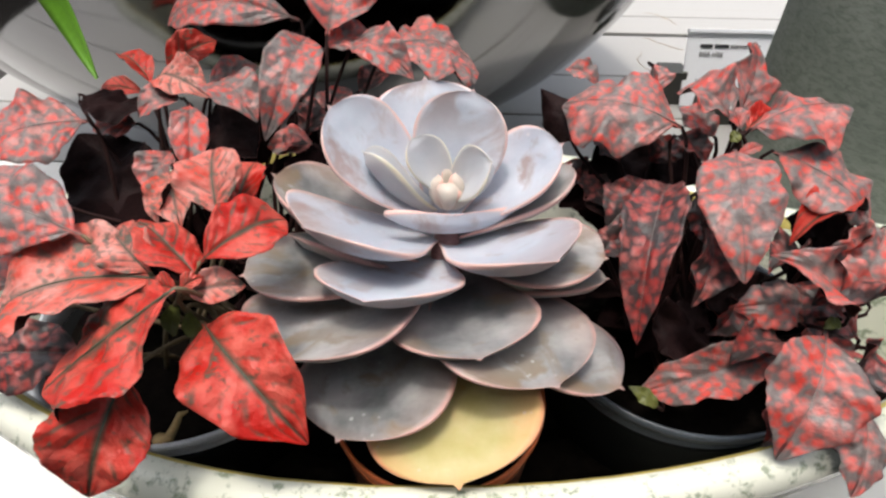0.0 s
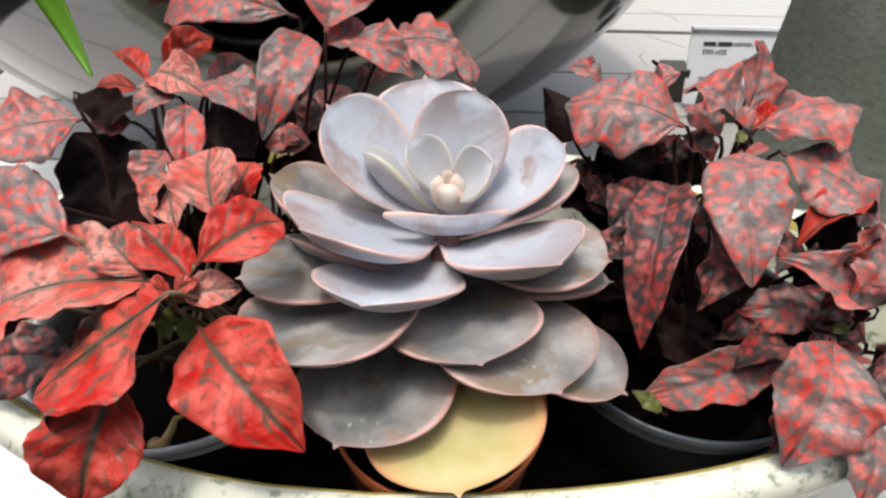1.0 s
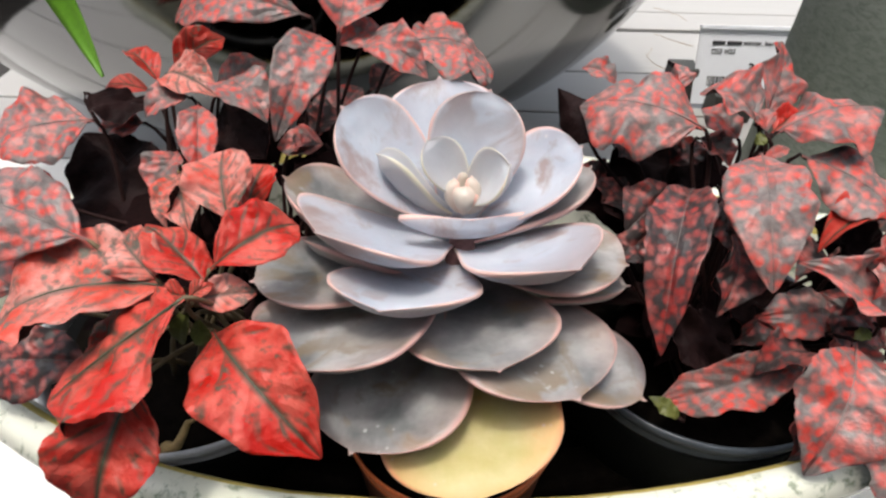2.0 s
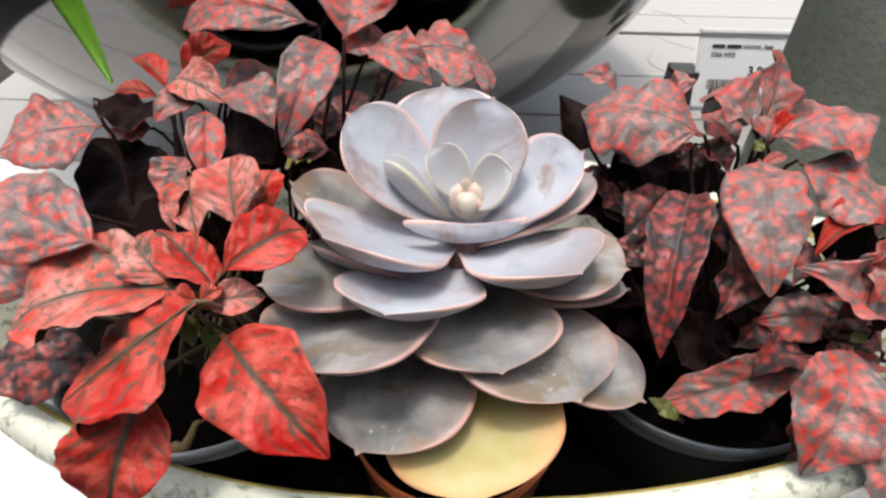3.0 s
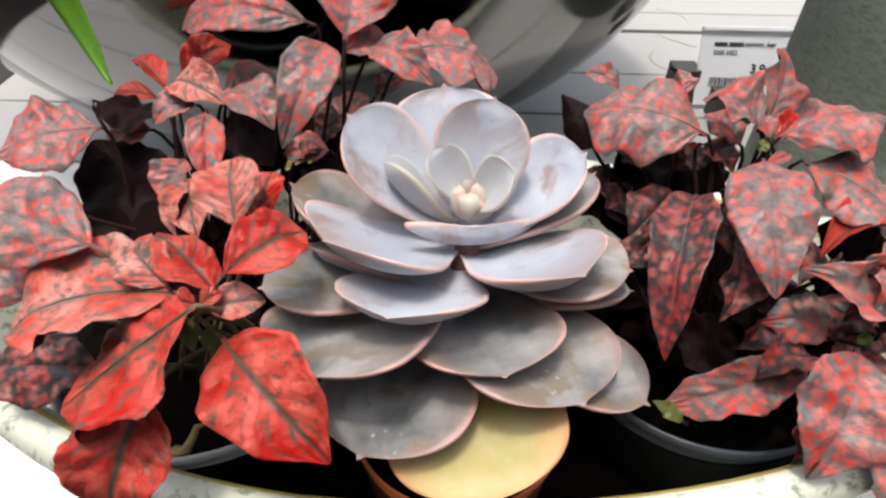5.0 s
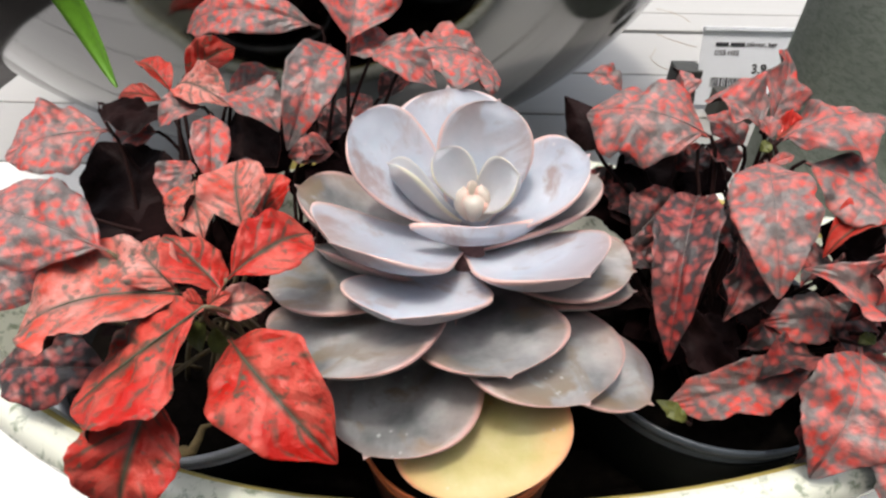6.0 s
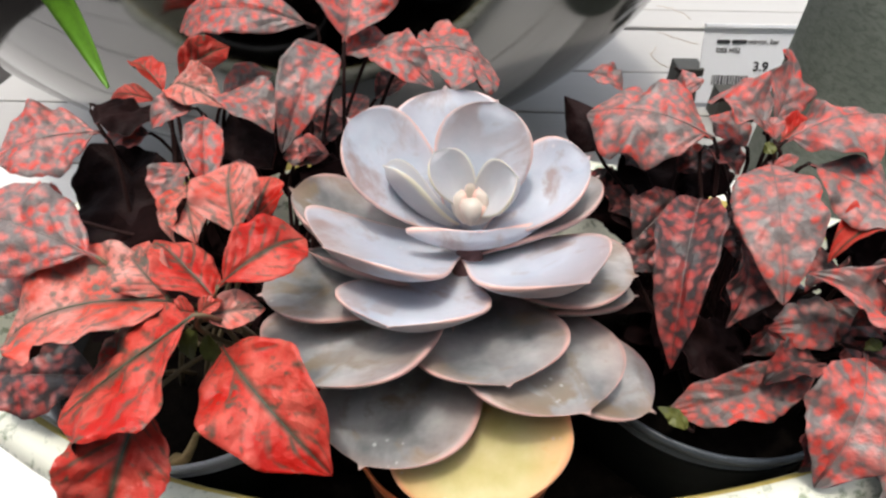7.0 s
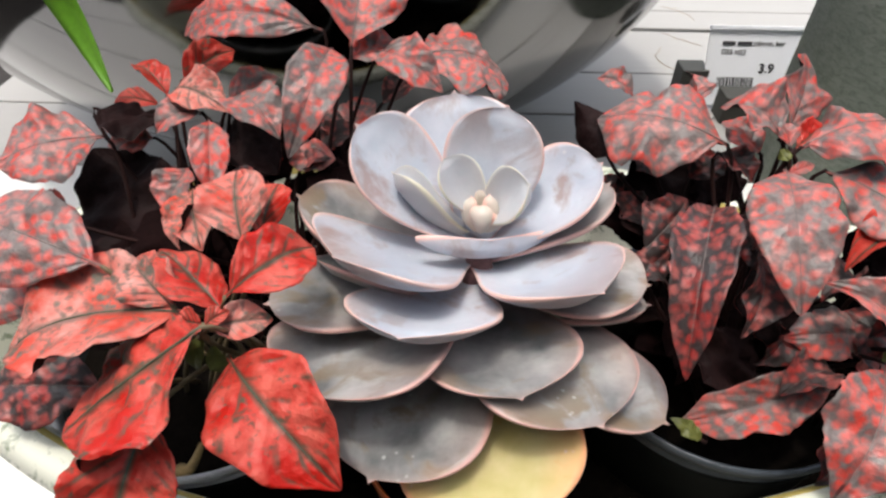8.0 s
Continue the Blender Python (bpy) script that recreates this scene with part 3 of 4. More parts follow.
# ---- spotted foliage plants ----
def foliage(name, at, label, leaves, skin, pot, seed, stalk=STEM, ruffle=0.11):
    """A polka-dot plant: every leaf hangs on its own thin stalk, the stalks meet in stems that rise from the pot."""
    t = thing(name, at, label, "plant")
    origin = Vector(at)
    rng = random.Random(seed)
    for i, (base, tip, width, roll, arch, fold, shade) in enumerate(leaves):
        bm = leaf_mesh(base, tip, width, roll, arch, fold, ovate, 0.0006, 44, 16, ruffle * rng.uniform(0.75, 1.25), seed * 100 + i, curl=rng.uniform(0.1, 0.3), spine=(spine := []))
        bmesh.ops.translate(bm, verts=bm.verts, vec=-origin)
        upper = (skin, PINK, SHADED_CORAL, SPROUT, DEEP_SHADE, SALMON, RED)[shade]
        leaf = part("leaf", bm, [upper, SPROUT if shade == 3 else DEEP_SHADE if shade == 4 else BACKSIDE], t)
        if shade not in (3, 4) and (Vector(tip) - Vector(base)).length > 0.016:
            run = [p - origin for p in spine[:-5:2]]
            thick = width * (0.010 if upper in (RED, SALMON) else 0.008)
            part("midrib", tube(run, [thick * (1 - 0.75 * k / len(run)) for k in range(len(run))], 6), RIB if upper in (RED, SALMON) else GREY_RIB, leaf, "raised grey-green midrib")
        b = Vector(base)
        foot = Vector((pot[0] + rng.uniform(-0.02, 0.02), pot[1] + rng.uniform(-0.02, 0.015), pot[2]))
        way = (Vector(tip) - b).normalized()
        reach = (b - foot).length
        c1, c2, end = foot.lerp(b, 0.3) + Vector((0, 0, reach * 0.12)), b - way * min(0.006, reach * 0.15) - Vector((0, 0, 0.004)), b + (Vector(tip) - b) * 0.07
        bend = [foot * (1 - q) ** 3 + c1 * 3 * q * (1 - q) ** 2 + c2 * 3 * q * q * (1 - q) + b * q ** 3 for q in (k / 8 for k in range(9))] + [end]
        part("stalk", tube([p - origin for p in bend], [0.0009 - 0.00004 * k for k in range(9)] + [0.0005], 7), stalk, t)
    return t


def hanging_blade():
    """A strap leaf that grows in the mirror bowl and hangs over its front edge."""
    t = thing("strap_leaf_plant", (-0.15, 0.42, TABLE + 0.02), "fresh green strap leaf hanging over the silver bowl", "plant")
    o = Vector(t.location)
    line = [(-0.150, 0.420, 0.150), (-0.160, 0.36, 0.30), (-0.165, 0.28, 0.385), (-0.160, 0.225, 0.385), (-0.148, 0.196, 0.350), (-0.1325, 0.1897, 0.3024), (-0.1202, 0.1772, 0.2794)]
    wide = (0.006, 0.010, 0.0125, 0.0135, 0.0130, 0.0105, 0.0004)
    bm = bmesh.new()
    rings = []
    steps = 40
    for i in range(steps + 1):
        f = i / steps * (len(line) - 1)
        k = min(int(f), len(line) - 2)
        u = f - k
        p = [Vector(line[max(0, min(len(line) - 1, k + q))]) for q in (-1, 0, 1, 2)]
        c = 0.5 * (2 * p[1] + (p[2] - p[0]) * u + (2 * p[0] - 5 * p[1] + 4 * p[2] - p[3]) * u * u + (3 * p[1] - p[0] - 3 * p[2] + p[3]) * u ** 3)
        w = wide[k] + (wide[k + 1] - wide[k]) * u
        side = Vector((0.95, 0.0, 0.30)).normalized()
        dip = Vector((0, 0.0012, 0.0))
        rings.append([[bm.verts.new(c - o + side * w / 2 * s + dip * (1 - abs(s)) + Vector((0, e, 0))) for s in (-1, -0.5, 0, 0.5, 1)] for e in (0, 0.0006)])
    for r, s in zip(rings, rings[1:]):
        for j in range(4):
            bm.faces.new((r[0][j], r[0][j + 1], s[0][j + 1], s[0][j]))
            bm.faces.new((r[1][j + 1], r[1][j], s[1][j], s[1][j + 1]))
        bm.faces.new((r[1][0], r[0][0], s[0][0], s[1][0])), bm.faces.new((r[0][4], r[1][4], s[1][4], s[0][4]))
    bmesh.ops.recalc_face_normals(bm, faces=bm.faces)
    part("blade", bm, BLADE, t)


hanging_blade()


def dry_curl():
    """A withered leaf rolled up on the soil."""
    t = thing("withered_leaf", (-0.0790, 0.0865, 0.2020), "small withered tan leaf curled up on dark soil", "dead leaf")
    pts = [(-0.006, -0.002, 0.003), (-0.004, -0.004, 0.004), (-0.0015, -0.003, 0.006), (0.000, 0.000, 0.008), (0.0015, 0.002, 0.011), (0.004, 0.0025, 0.012)]
    part("curl", tube(pts, [0.0022, 0.0026, 0.0016, 0.0013, 0.0010, 0.0004], 8), DRY, t)


dry_curl()


def dry_strand(points, label):
    """A hair-thin dry root lying on the boards."""
    o = Vector(points[0])
    t = thing("dry_root", o, label, "plant debris", "dry strands on the table")
    pts = [Vector(p) - o for p in points]
    fine = [pts[i].lerp(pts[i + 1], k / 4) + Vector((0.0012 * math.sin(i * 3 + k), 0.0015 * math.sin(k * 1.7 + i), 0)) for i in range(len(pts) - 1) for k in range(4)]
    part("strand", tube(fine, [0.00022] * len(fine), 5), DRY, t)


dry_strand([(0.222, 0.700, 0.1206), (0.236, 0.694, 0.1206), (0.247, 0.678, 0.1206), (0.250, 0.655, 0.1206)], "thin dry brown root strand on white boards")
dry_strand([(0.196, 0.590, 0.1206), (0.186, 0.570, 0.1206), (0.190, 0.548, 0.1206), (0.202, 0.535, 0.1206)], "thin curled dry root strand on white boards")
dry_strand([(0.205, 0.625, 0.1206), (0.222, 0.608, 0.1206), (0.246, 0.592, 0.1206)], "faint straight dry strand on white boards")


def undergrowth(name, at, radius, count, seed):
    """Filler leaves low over the soil of a pot, near black to stand in for deep shade."""
    t = thing(name, at, "near-black filler leaves over the pot soil, coloured as shade", "foliage", "lower leaves")
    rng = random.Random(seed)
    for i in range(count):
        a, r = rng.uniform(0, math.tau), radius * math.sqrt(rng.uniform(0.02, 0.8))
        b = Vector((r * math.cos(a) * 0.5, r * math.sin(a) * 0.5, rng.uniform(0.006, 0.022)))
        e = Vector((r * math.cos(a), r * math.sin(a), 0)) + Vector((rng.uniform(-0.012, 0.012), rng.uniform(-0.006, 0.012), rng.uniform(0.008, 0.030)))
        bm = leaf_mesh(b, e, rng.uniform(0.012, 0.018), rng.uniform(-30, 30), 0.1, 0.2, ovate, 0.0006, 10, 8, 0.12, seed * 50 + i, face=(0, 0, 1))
        part("leaf", bm, [DEEP_SHADE, DEEP_SHADE], t)


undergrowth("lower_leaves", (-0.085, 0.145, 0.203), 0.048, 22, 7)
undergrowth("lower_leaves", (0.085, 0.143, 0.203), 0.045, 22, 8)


foliage("foliage_plant", (-0.075, 0.115, 0.203), "polka-dot plant with bright red and pink green-veined leaves", [
    ((-0.0587, 0.0888, 0.2564), (-0.0273, 0.0602, 0.2492), 0.0248, -1, 0.21, 0.33, 0),
    ((-0.0667, 0.0932, 0.2672), (-0.1110, 0.0854, 0.2609), 0.0335, 24, 0.13, 0.31, 5),
    ((-0.0577, 0.0818, 0.2763), (-0.0897, 0.0667, 0.2563), 0.0400, 30, 0.01, -0.03, 0),
    ((-0.0725, 0.0739, 0.2546), (-0.0762, 0.0497, 0.2402), 0.0223, -17, 0.29, 0.35, 0),
    ((-0.0564, 0.0924, 0.2743), (-0.0398, 0.1125, 0.2729), 0.0176, 7, 0.18, 0.35, 0),
    ((-0.0581, 0.0927, 0.2689), (-0.0754, 0.1054, 0.2774), 0.0164, 42, 0.02, -0.01, 0),
    ((-0.0611, 0.0898, 0.2661), (-0.0470, 0.0932, 0.2663), 0.0096, 0, 0.13, 0.30, 5),
    ((-0.0593, 0.1141, 0.2704), (-0.0649, 0.1340, 0.2805), 0.0191, 0, 0.13, 0.52, 5),
    ((-0.0561, 0.1184, 0.2690), (-0.0541, 0.1352, 0.2755), 0.0143, 0, 0.13, 0.52, 0),
    ((-0.0884, 0.1004, 0.2748), (-0.1312, 0.1155, 0.2772), 0.0250, 1, 0.12, -0.12, 1),
    ((-0.0935, 0.0877, 0.2427), (-0.1314, 0.0892, 0.2383), 0.0207, 0, 0.10, -0.10, 2),
    ((-0.1177, 0.1026, 0.2525), (-0.1382, 0.1141, 0.2584), 0.0213, 0, 0.10, -0.10, 1),
    ((-0.0704, 0.0934, 0.2689), (-0.0829, 0.1035, 0.2745), 0.0141, 0, 0.13, 0.38, 5),
    ((-0.0612, 0.0881, 0.2694), (-0.0679, 0.0882, 0.2705), 0.0060, 0, 0.13, 0.45, 0),
    ((-0.0610, 0.0879, 0.2692), (-0.0558, 0.0915, 0.2707), 0.0051, 0, 0.13, 0.45, 0),
    ((-0.0649, 0.0921, 0.2613), (-0.0677, 0.0875, 0.2519), 0.0055, 0, 0.13, 0.30, 3),
    ((-0.0635, 0.0920, 0.2582), (-0.0619, 0.0891, 0.2490), 0.0049, 0, 0.13, 0.30, 3),
], RED, (-0.075, 0.125, 0.203), 1, STALK, ruffle=0.125)
foliage("foliage_plant", (-0.1, 0.155, 0.203), "polka-dot plant with grey-pink spotted leaves and dark undersides", [
    ((-0.1211, 0.1656, 0.2697), (-0.1503, 0.1514, 0.2683), 0.0309, 6, 0.09, -0.05, 0),
    ((-0.1276, 0.1759, 0.2743), (-0.1050, 0.1753, 0.2685), 0.0250, 144, 0.05, -0.02, 1),
    ((-0.1046, 0.1390, 0.2399), (-0.1329, 0.1748, 0.2579), 0.0418, 170, 0.08, -0.10, 1),
    ((-0.1093, 0.1744, 0.2641), (-0.1228, 0.1678, 0.2648), 0.0123, 0, 0.08, 0.30, 0),
    ((-0.1001, 0.1816, 0.2790), (-0.0796, 0.1712, 0.2773), 0.0160, 0, 0.20, 0.38, 5),
    ((-0.0889, 0.1722, 0.2757), (-0.1020, 0.1636, 0.2728), 0.0122, 0, 0.26, 0.38, 0),
    ((-0.1031, 0.1925, 0.2763), (-0.0868, 0.2056, 0.2826), 0.0143, 20, 0.13, 0.45, 6),
    ((-0.1074, 0.1884, 0.2719), (-0.1242, 0.2023, 0.2774), 0.0107, 30, 0.13, 0.52, 6),
    ((-0.1124, 0.1908, 0.2673), (-0.1333, 0.1960, 0.2664), 0.0080, 0, 0.13, 0.30, 6),
    ((-0.0848, 0.1674, 0.2762), (-0.0784, 0.1413, 0.2653), 0.0120, -18, 0.13, 0.32, 0),
    ((-0.0907, 0.1567, 0.2648), (-0.0951, 0.1420, 0.2578), 0.0135, 0, 0.10, 0.45, 0),
    ((-0.0867, 0.1476, 0.2635), (-0.0783, 0.1257, 0.2571), 0.0160, 0, 0.10, 0.45, 5),
    ((-0.0794, 0.1765, 0.2784), (-0.0599, 0.1585, 0.2759), 0.0187, -16, 0.24, 0.22, 0),
    ((-0.0854, 0.1846, 0.2714), (-0.0684, 0.1941, 0.2782), 0.0136, 0, 0.13, 0.30, 1),
    ((-0.0806, 0.1608, 0.2630), (-0.0657, 0.1743, 0.2698), 0.0269, 170, 0.08, -0.07, 1),
], PINK, (-0.095, 0.155, 0.203), 2)
foliage("foliage_plant", (-0.055, 0.150, 0.203), "tall polka-dot plant stem with coral spotted grey leaves", [
    ((-0.0468, 0.1889, 0.2910), (-0.0550, 0.1498, 0.2744), 0.0170, -18, 0.29, 0.28, 0),
    ((-0.0490, 0.1899, 0.2966), (-0.1002, 0.1978, 0.2914), 0.0190, -12, 0.23, -0.01, 0),
    ((-0.0396, 0.1852, 0.2933), (-0.0383, 0.2100, 0.3081), 0.0305, 17, 0.11, 0.55, 0),
    ((-0.0409, 0.1856, 0.2887), (-0.0252, 0.1945, 0.2905), 0.0133, 0, 0.10, 0.30, 1),
    ((-0.0317, 0.1898, 0.2885), (-0.0097, 0.1718, 0.2857), 0.0155, 7, 0.25, 0.30, 0),
    ((-0.0192, 0.1873, 0.2896), (0.0128, 0.1975, 0.2767), 0.0433, -19, 0.17, -0.11, 0),
    ((-0.0446, 0.1676, 0.2617), (-0.0613, 0.1664, 0.2610), 0.0122, 0, 0.10, 0.30, 1),
    ((-0.0447, 0.1806, 0.2611), (-0.0357, 0.1954, 0.2696), 0.0138, 0, 0.10, 0.30, 1),
    ((-0.0505, 0.1665, 0.2532), (-0.0452, 0.1907, 0.2648), 0.0160, 160, 0.10, 0.30, 1),
    ((-0.0670, 0.1616, 0.2559), (-0.0857, 0.1609, 0.2484), 0.0176, 170, 0.10, -0.14, 1),
    ((-0.0634, 0.1709, 0.2497), (-0.0873, 0.1899, 0.2625), 0.0279, 0, 0.08, -0.07, 4),
    ((-0.0410, 0.1704, 0.2483), (-0.0542, 0.1927, 0.2644), 0.0209, 0, 0.08, -0.07, 4),
    ((-0.0503, 0.1624, 0.2487), (-0.0632, 0.1676, 0.2520), 0.0134, 0, 0.08, 0.15, 4),
    ((-0.1011, 0.1438, 0.2331), (-0.1256, 0.1639, 0.2472), 0.0336, 0, 0.08, -0.07, 4),
    ((-0.0885, 0.1384, 0.2386), (-0.1107, 0.1539, 0.2476), 0.0258, 0, 0.08, -0.07, 4),
    ((-0.0629, 0.1247, 0.2450), (-0.0523, 0.1374, 0.2511), 0.0139, 0, 0.08, 0.15, 4),
    ((-0.0303, 0.1525, 0.2520), (-0.0544, 0.1610, 0.2592), 0.0192, 0, 0.08, -0.07, 4),
    ((-0.0483, 0.1528, 0.2486), (-0.0337, 0.1665, 0.2586), 0.0195, 0, 0.08, -0.07, 4),
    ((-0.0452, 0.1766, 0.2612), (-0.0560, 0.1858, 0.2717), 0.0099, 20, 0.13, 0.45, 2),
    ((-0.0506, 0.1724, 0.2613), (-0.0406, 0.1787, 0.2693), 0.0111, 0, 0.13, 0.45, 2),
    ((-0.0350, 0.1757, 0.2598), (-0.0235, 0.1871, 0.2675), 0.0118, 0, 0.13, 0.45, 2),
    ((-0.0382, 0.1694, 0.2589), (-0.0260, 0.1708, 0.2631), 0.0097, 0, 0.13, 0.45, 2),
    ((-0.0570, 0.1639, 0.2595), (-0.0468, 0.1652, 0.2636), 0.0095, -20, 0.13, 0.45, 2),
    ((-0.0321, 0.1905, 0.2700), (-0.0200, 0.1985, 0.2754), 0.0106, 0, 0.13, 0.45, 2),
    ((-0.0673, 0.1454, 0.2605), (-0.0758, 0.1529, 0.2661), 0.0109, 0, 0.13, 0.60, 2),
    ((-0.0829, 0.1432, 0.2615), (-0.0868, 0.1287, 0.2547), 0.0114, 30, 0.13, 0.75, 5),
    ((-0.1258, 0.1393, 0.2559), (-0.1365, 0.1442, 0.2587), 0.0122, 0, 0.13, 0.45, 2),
], PINK, (-0.062, 0.155, 0.203), 3)
foliage("foliage_plant", (0.085, 0.150, 0.203), "polka-dot plant with coral blotched grey-green leaves", [
    ((0.0757, 0.1551, 0.2791), (0.0412, 0.1751, 0.2757), 0.0345, 4, 0.14, -0.24, 0),
    ((0.0443, 0.1627, 0.2680), (0.0348, 0.1837, 0.2765), 0.0132, 150, 0.13, 0.60, 1),
    ((0.0589, 0.1993, 0.2705), (0.0465, 0.2081, 0.2731), 0.0099, 0, 0.20, 0.45, 0),
    ((0.0766, 0.1887, 0.2729), (0.0755, 0.2013, 0.2794), 0.0108, 30, 0.20, 0.45, 1),
    ((0.0901, 0.1535, 0.2816), (0.0754, 0.1667, 0.2854), 0.0185, 4, 0.28, 0.50, 0),
    ((0.0925, 0.1562, 0.2816), (0.1018, 0.1789, 0.2974), 0.0177, 38, 0.05, 0.12, 0),
    ((0.0937, 0.1496, 0.2821), (0.1219, 0.1512, 0.2897), 0.0267, -29, 0.13, -0.37, 0),
    ((0.0885, 0.1439, 0.2785), (0.0812, 0.1009, 0.2654), 0.0212, 21, 0.20, 0.04, 0),
    ((0.0993, 0.1433, 0.2788), (0.1250, 0.1245, 0.2677), 0.0222, 0, 0.13, -0.10, 0),
    ((0.0699, 0.1371, 0.2700), (0.0528, 0.0883, 0.2553), 0.0160, 21, 0.26, 0.64, 2),
    ((0.0894, 0.1437, 0.2766), (0.0977, 0.1461, 0.2789), 0.0037, 0, 0.07, 0.30, 1),
    ((0.0915, 0.1505, 0.2810), (0.0899, 0.1590, 0.2845), 0.0064, 0, 0.13, 0.45, 0),
    ((0.0926, 0.1503, 0.2808), (0.1038, 0.1590, 0.2840), 0.0087, 0, 0.13, 0.45, 6),
    ((0.0914, 0.1489, 0.2808), (0.0883, 0.1483, 0.2787), 0.0041, 0, 0.13, 0.45, 3),
    ((0.1095, 0.0976, 0.2373), (0.1151, 0.1069, 0.2413), 0.0160, 0, 0.13, 0.45, 2),
    ((0.0904, 0.1611, 0.2719), (0.0803, 0.1723, 0.2772), 0.0123, 0, 0.07, 0.30, 1),
], PINK, (0.085, 0.145, 0.203), 4, ruffle=0.18)
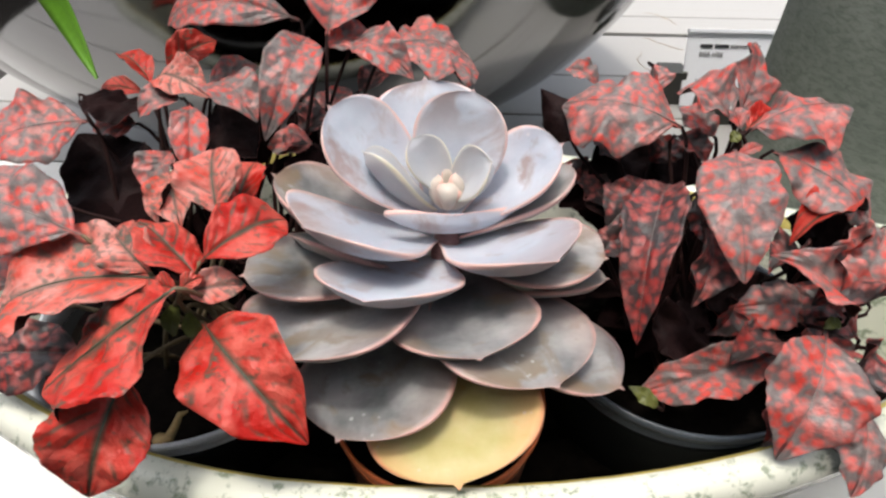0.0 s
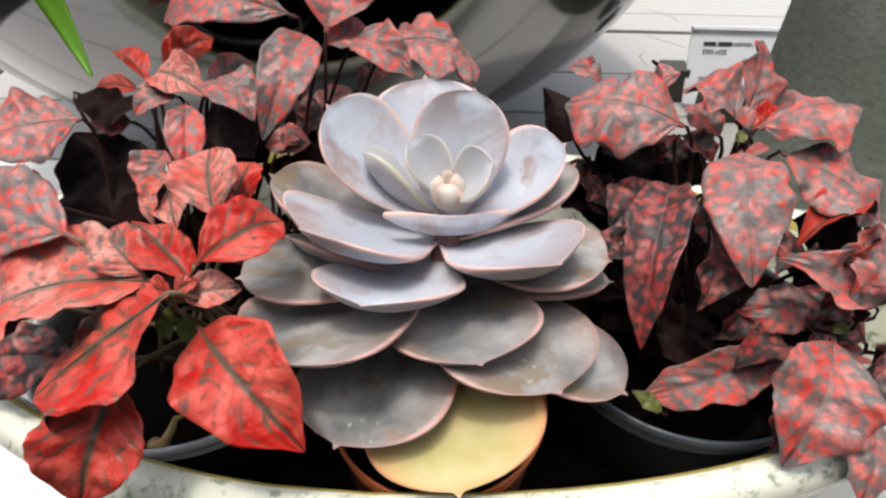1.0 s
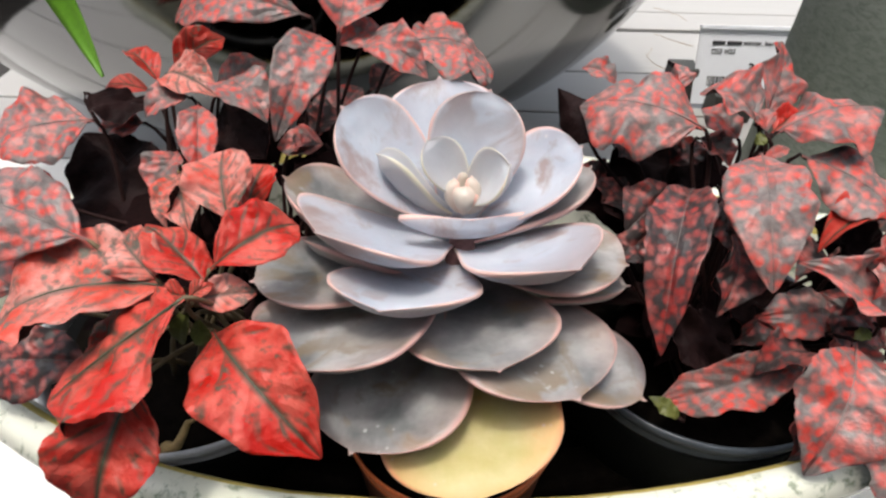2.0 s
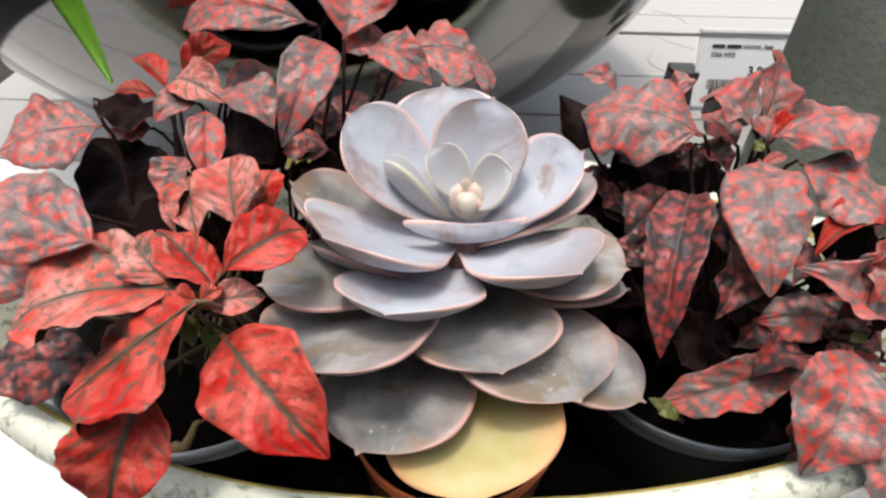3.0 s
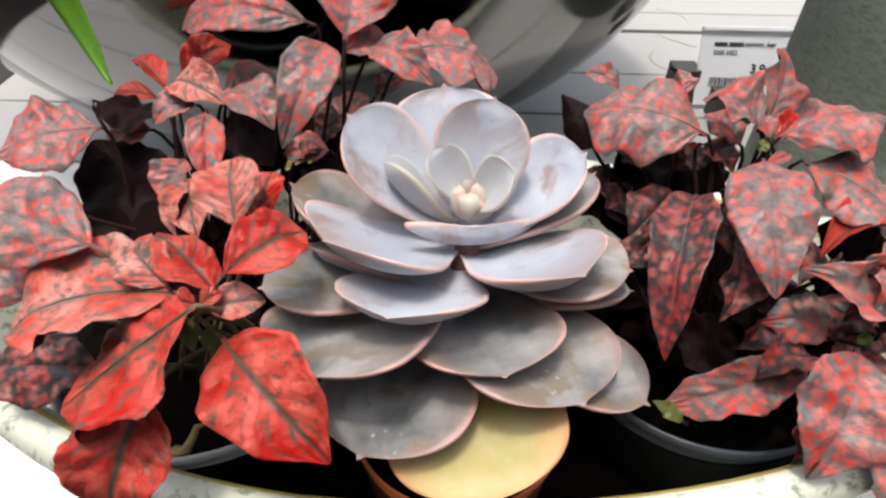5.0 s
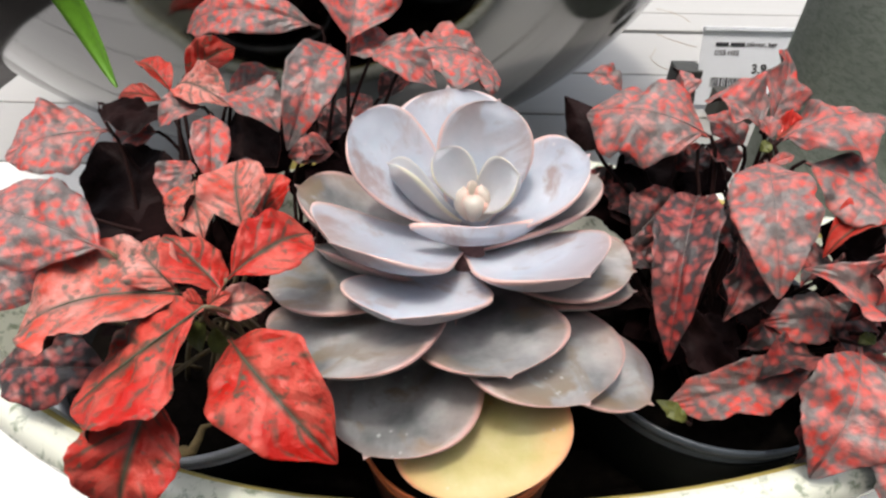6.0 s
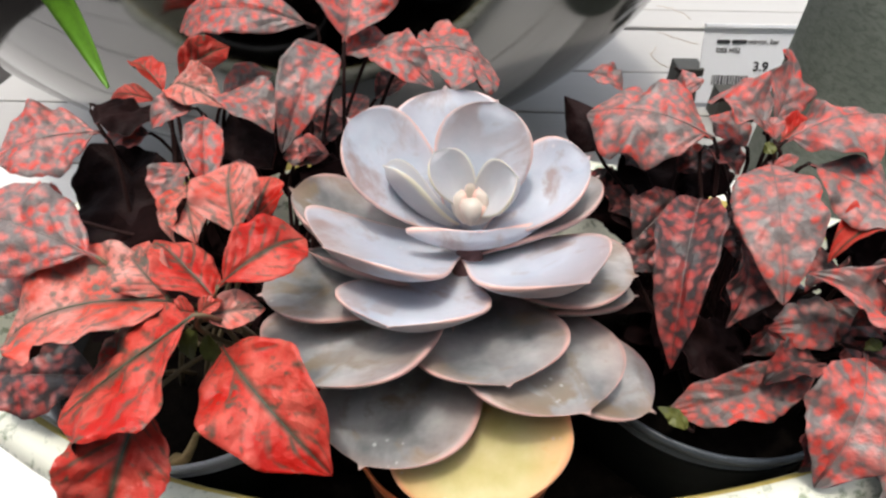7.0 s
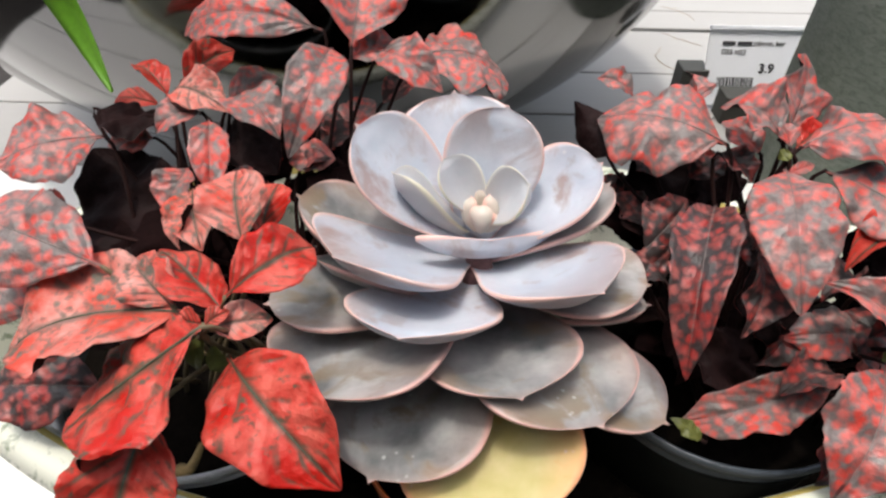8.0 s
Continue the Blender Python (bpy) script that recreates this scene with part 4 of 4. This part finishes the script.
foliage("foliage_plant", (0.1, 0.125, 0.203), "drooping polka-dot plant with curled pink and grey leaves", [
    ((0.1255, 0.1283, 0.2674), (0.1013, 0.1197, 0.2632), 0.0110, 30, 0.26, 0.90, 6),
    ((0.1180, 0.1053, 0.2484), (0.0941, 0.1134, 0.2640), 0.0165, 0, 0.20, 0.75, 1),
    ((0.1274, 0.1228, 0.2672), (0.1121, 0.1032, 0.2552), 0.0205, 0, 0.18, 0.45, 1),
    ((0.1071, 0.1056, 0.2324), (0.0626, 0.0977, 0.2189), 0.0155, -7, 0.12, 0.50, 1),
    ((0.1091, 0.1001, 0.2480), (0.0914, 0.0708, 0.2301), 0.0245, 5, 0.21, 0.28, 1),
    ((0.1052, 0.0997, 0.2368), (0.0911, 0.0765, 0.2266), 0.0166, -15, 0.21, 0.60, 2),
    ((0.0684, 0.0921, 0.2201), (0.0591, 0.0961, 0.2248), 0.0048, 0, 0.13, 0.30, 3),
    ((0.1138, 0.1146, 0.2423), (0.0880, 0.1100, 0.2456), 0.0146, 0, 0.13, -0.10, 1),
    ((0.1184, 0.0850, 0.2350), (0.1107, 0.0642, 0.2243), 0.0131, 0, 0.13, -0.10, 1),
    ((0.0873, 0.1723, 0.2620), (0.0501, 0.1519, 0.2485), 0.0322, 170, 0.08, -0.07, 1),
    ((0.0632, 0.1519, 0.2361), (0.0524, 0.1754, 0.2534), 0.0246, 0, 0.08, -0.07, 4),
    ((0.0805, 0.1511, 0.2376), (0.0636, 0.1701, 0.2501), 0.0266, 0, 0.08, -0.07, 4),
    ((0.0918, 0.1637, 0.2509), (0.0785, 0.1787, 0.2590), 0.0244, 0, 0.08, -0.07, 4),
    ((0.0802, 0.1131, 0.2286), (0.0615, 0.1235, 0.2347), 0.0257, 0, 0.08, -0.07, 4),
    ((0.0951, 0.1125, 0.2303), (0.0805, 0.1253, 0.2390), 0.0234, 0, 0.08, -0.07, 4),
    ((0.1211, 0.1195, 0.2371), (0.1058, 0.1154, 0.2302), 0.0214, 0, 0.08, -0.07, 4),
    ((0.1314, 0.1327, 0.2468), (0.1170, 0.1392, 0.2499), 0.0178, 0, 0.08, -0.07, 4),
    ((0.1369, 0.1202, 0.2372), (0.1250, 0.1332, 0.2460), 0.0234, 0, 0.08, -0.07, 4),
    ((0.0589, 0.1517, 0.2480), (0.0497, 0.1640, 0.2544), 0.0107, 0, 0.08, 0.30, 0),
    ((0.0769, 0.1339, 0.2693), (0.0815, 0.1185, 0.2612), 0.0093, 40, 0.08, 0.30, 0),
    ((0.0842, 0.1153, 0.2398), (0.0680, 0.1036, 0.2319), 0.0206, 170, 0.08, -0.07, 1),
    ((0.1129, 0.1020, 0.2508), (0.1083, 0.1002, 0.2491), 0.0037, 0, 0.13, 0.45, 3),
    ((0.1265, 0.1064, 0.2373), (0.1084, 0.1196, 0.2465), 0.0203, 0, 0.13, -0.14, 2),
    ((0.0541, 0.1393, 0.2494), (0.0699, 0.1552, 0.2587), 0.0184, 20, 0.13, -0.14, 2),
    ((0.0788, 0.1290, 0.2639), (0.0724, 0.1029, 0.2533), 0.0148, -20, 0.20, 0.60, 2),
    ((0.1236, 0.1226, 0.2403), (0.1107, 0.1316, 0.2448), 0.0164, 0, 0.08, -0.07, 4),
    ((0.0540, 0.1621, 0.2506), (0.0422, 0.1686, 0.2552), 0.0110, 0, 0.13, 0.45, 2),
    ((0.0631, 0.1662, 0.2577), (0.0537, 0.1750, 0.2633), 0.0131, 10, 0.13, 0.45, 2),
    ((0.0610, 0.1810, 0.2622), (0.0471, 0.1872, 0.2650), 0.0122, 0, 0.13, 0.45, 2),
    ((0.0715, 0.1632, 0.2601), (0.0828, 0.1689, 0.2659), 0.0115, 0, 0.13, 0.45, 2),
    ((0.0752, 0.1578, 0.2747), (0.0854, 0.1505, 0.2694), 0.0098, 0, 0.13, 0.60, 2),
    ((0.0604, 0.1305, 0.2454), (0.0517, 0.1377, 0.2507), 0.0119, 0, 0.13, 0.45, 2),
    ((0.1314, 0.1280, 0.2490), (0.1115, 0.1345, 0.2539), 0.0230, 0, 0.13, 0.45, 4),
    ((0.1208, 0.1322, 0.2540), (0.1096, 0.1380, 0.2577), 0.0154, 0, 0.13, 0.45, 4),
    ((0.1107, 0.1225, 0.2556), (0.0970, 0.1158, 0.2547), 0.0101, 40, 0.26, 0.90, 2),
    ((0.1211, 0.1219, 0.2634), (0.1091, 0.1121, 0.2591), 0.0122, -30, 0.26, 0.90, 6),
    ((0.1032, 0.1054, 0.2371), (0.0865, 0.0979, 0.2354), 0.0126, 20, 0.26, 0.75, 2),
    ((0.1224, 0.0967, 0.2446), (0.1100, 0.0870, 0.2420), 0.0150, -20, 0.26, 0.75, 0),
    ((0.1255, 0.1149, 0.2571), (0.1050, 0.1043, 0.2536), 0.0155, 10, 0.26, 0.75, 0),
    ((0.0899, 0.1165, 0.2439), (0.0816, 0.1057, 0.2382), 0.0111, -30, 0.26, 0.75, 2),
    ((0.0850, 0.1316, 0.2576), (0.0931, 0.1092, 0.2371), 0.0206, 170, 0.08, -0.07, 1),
], SHADED_CORAL, (0.098, 0.125, 0.203), 5, ruffle=0.25)
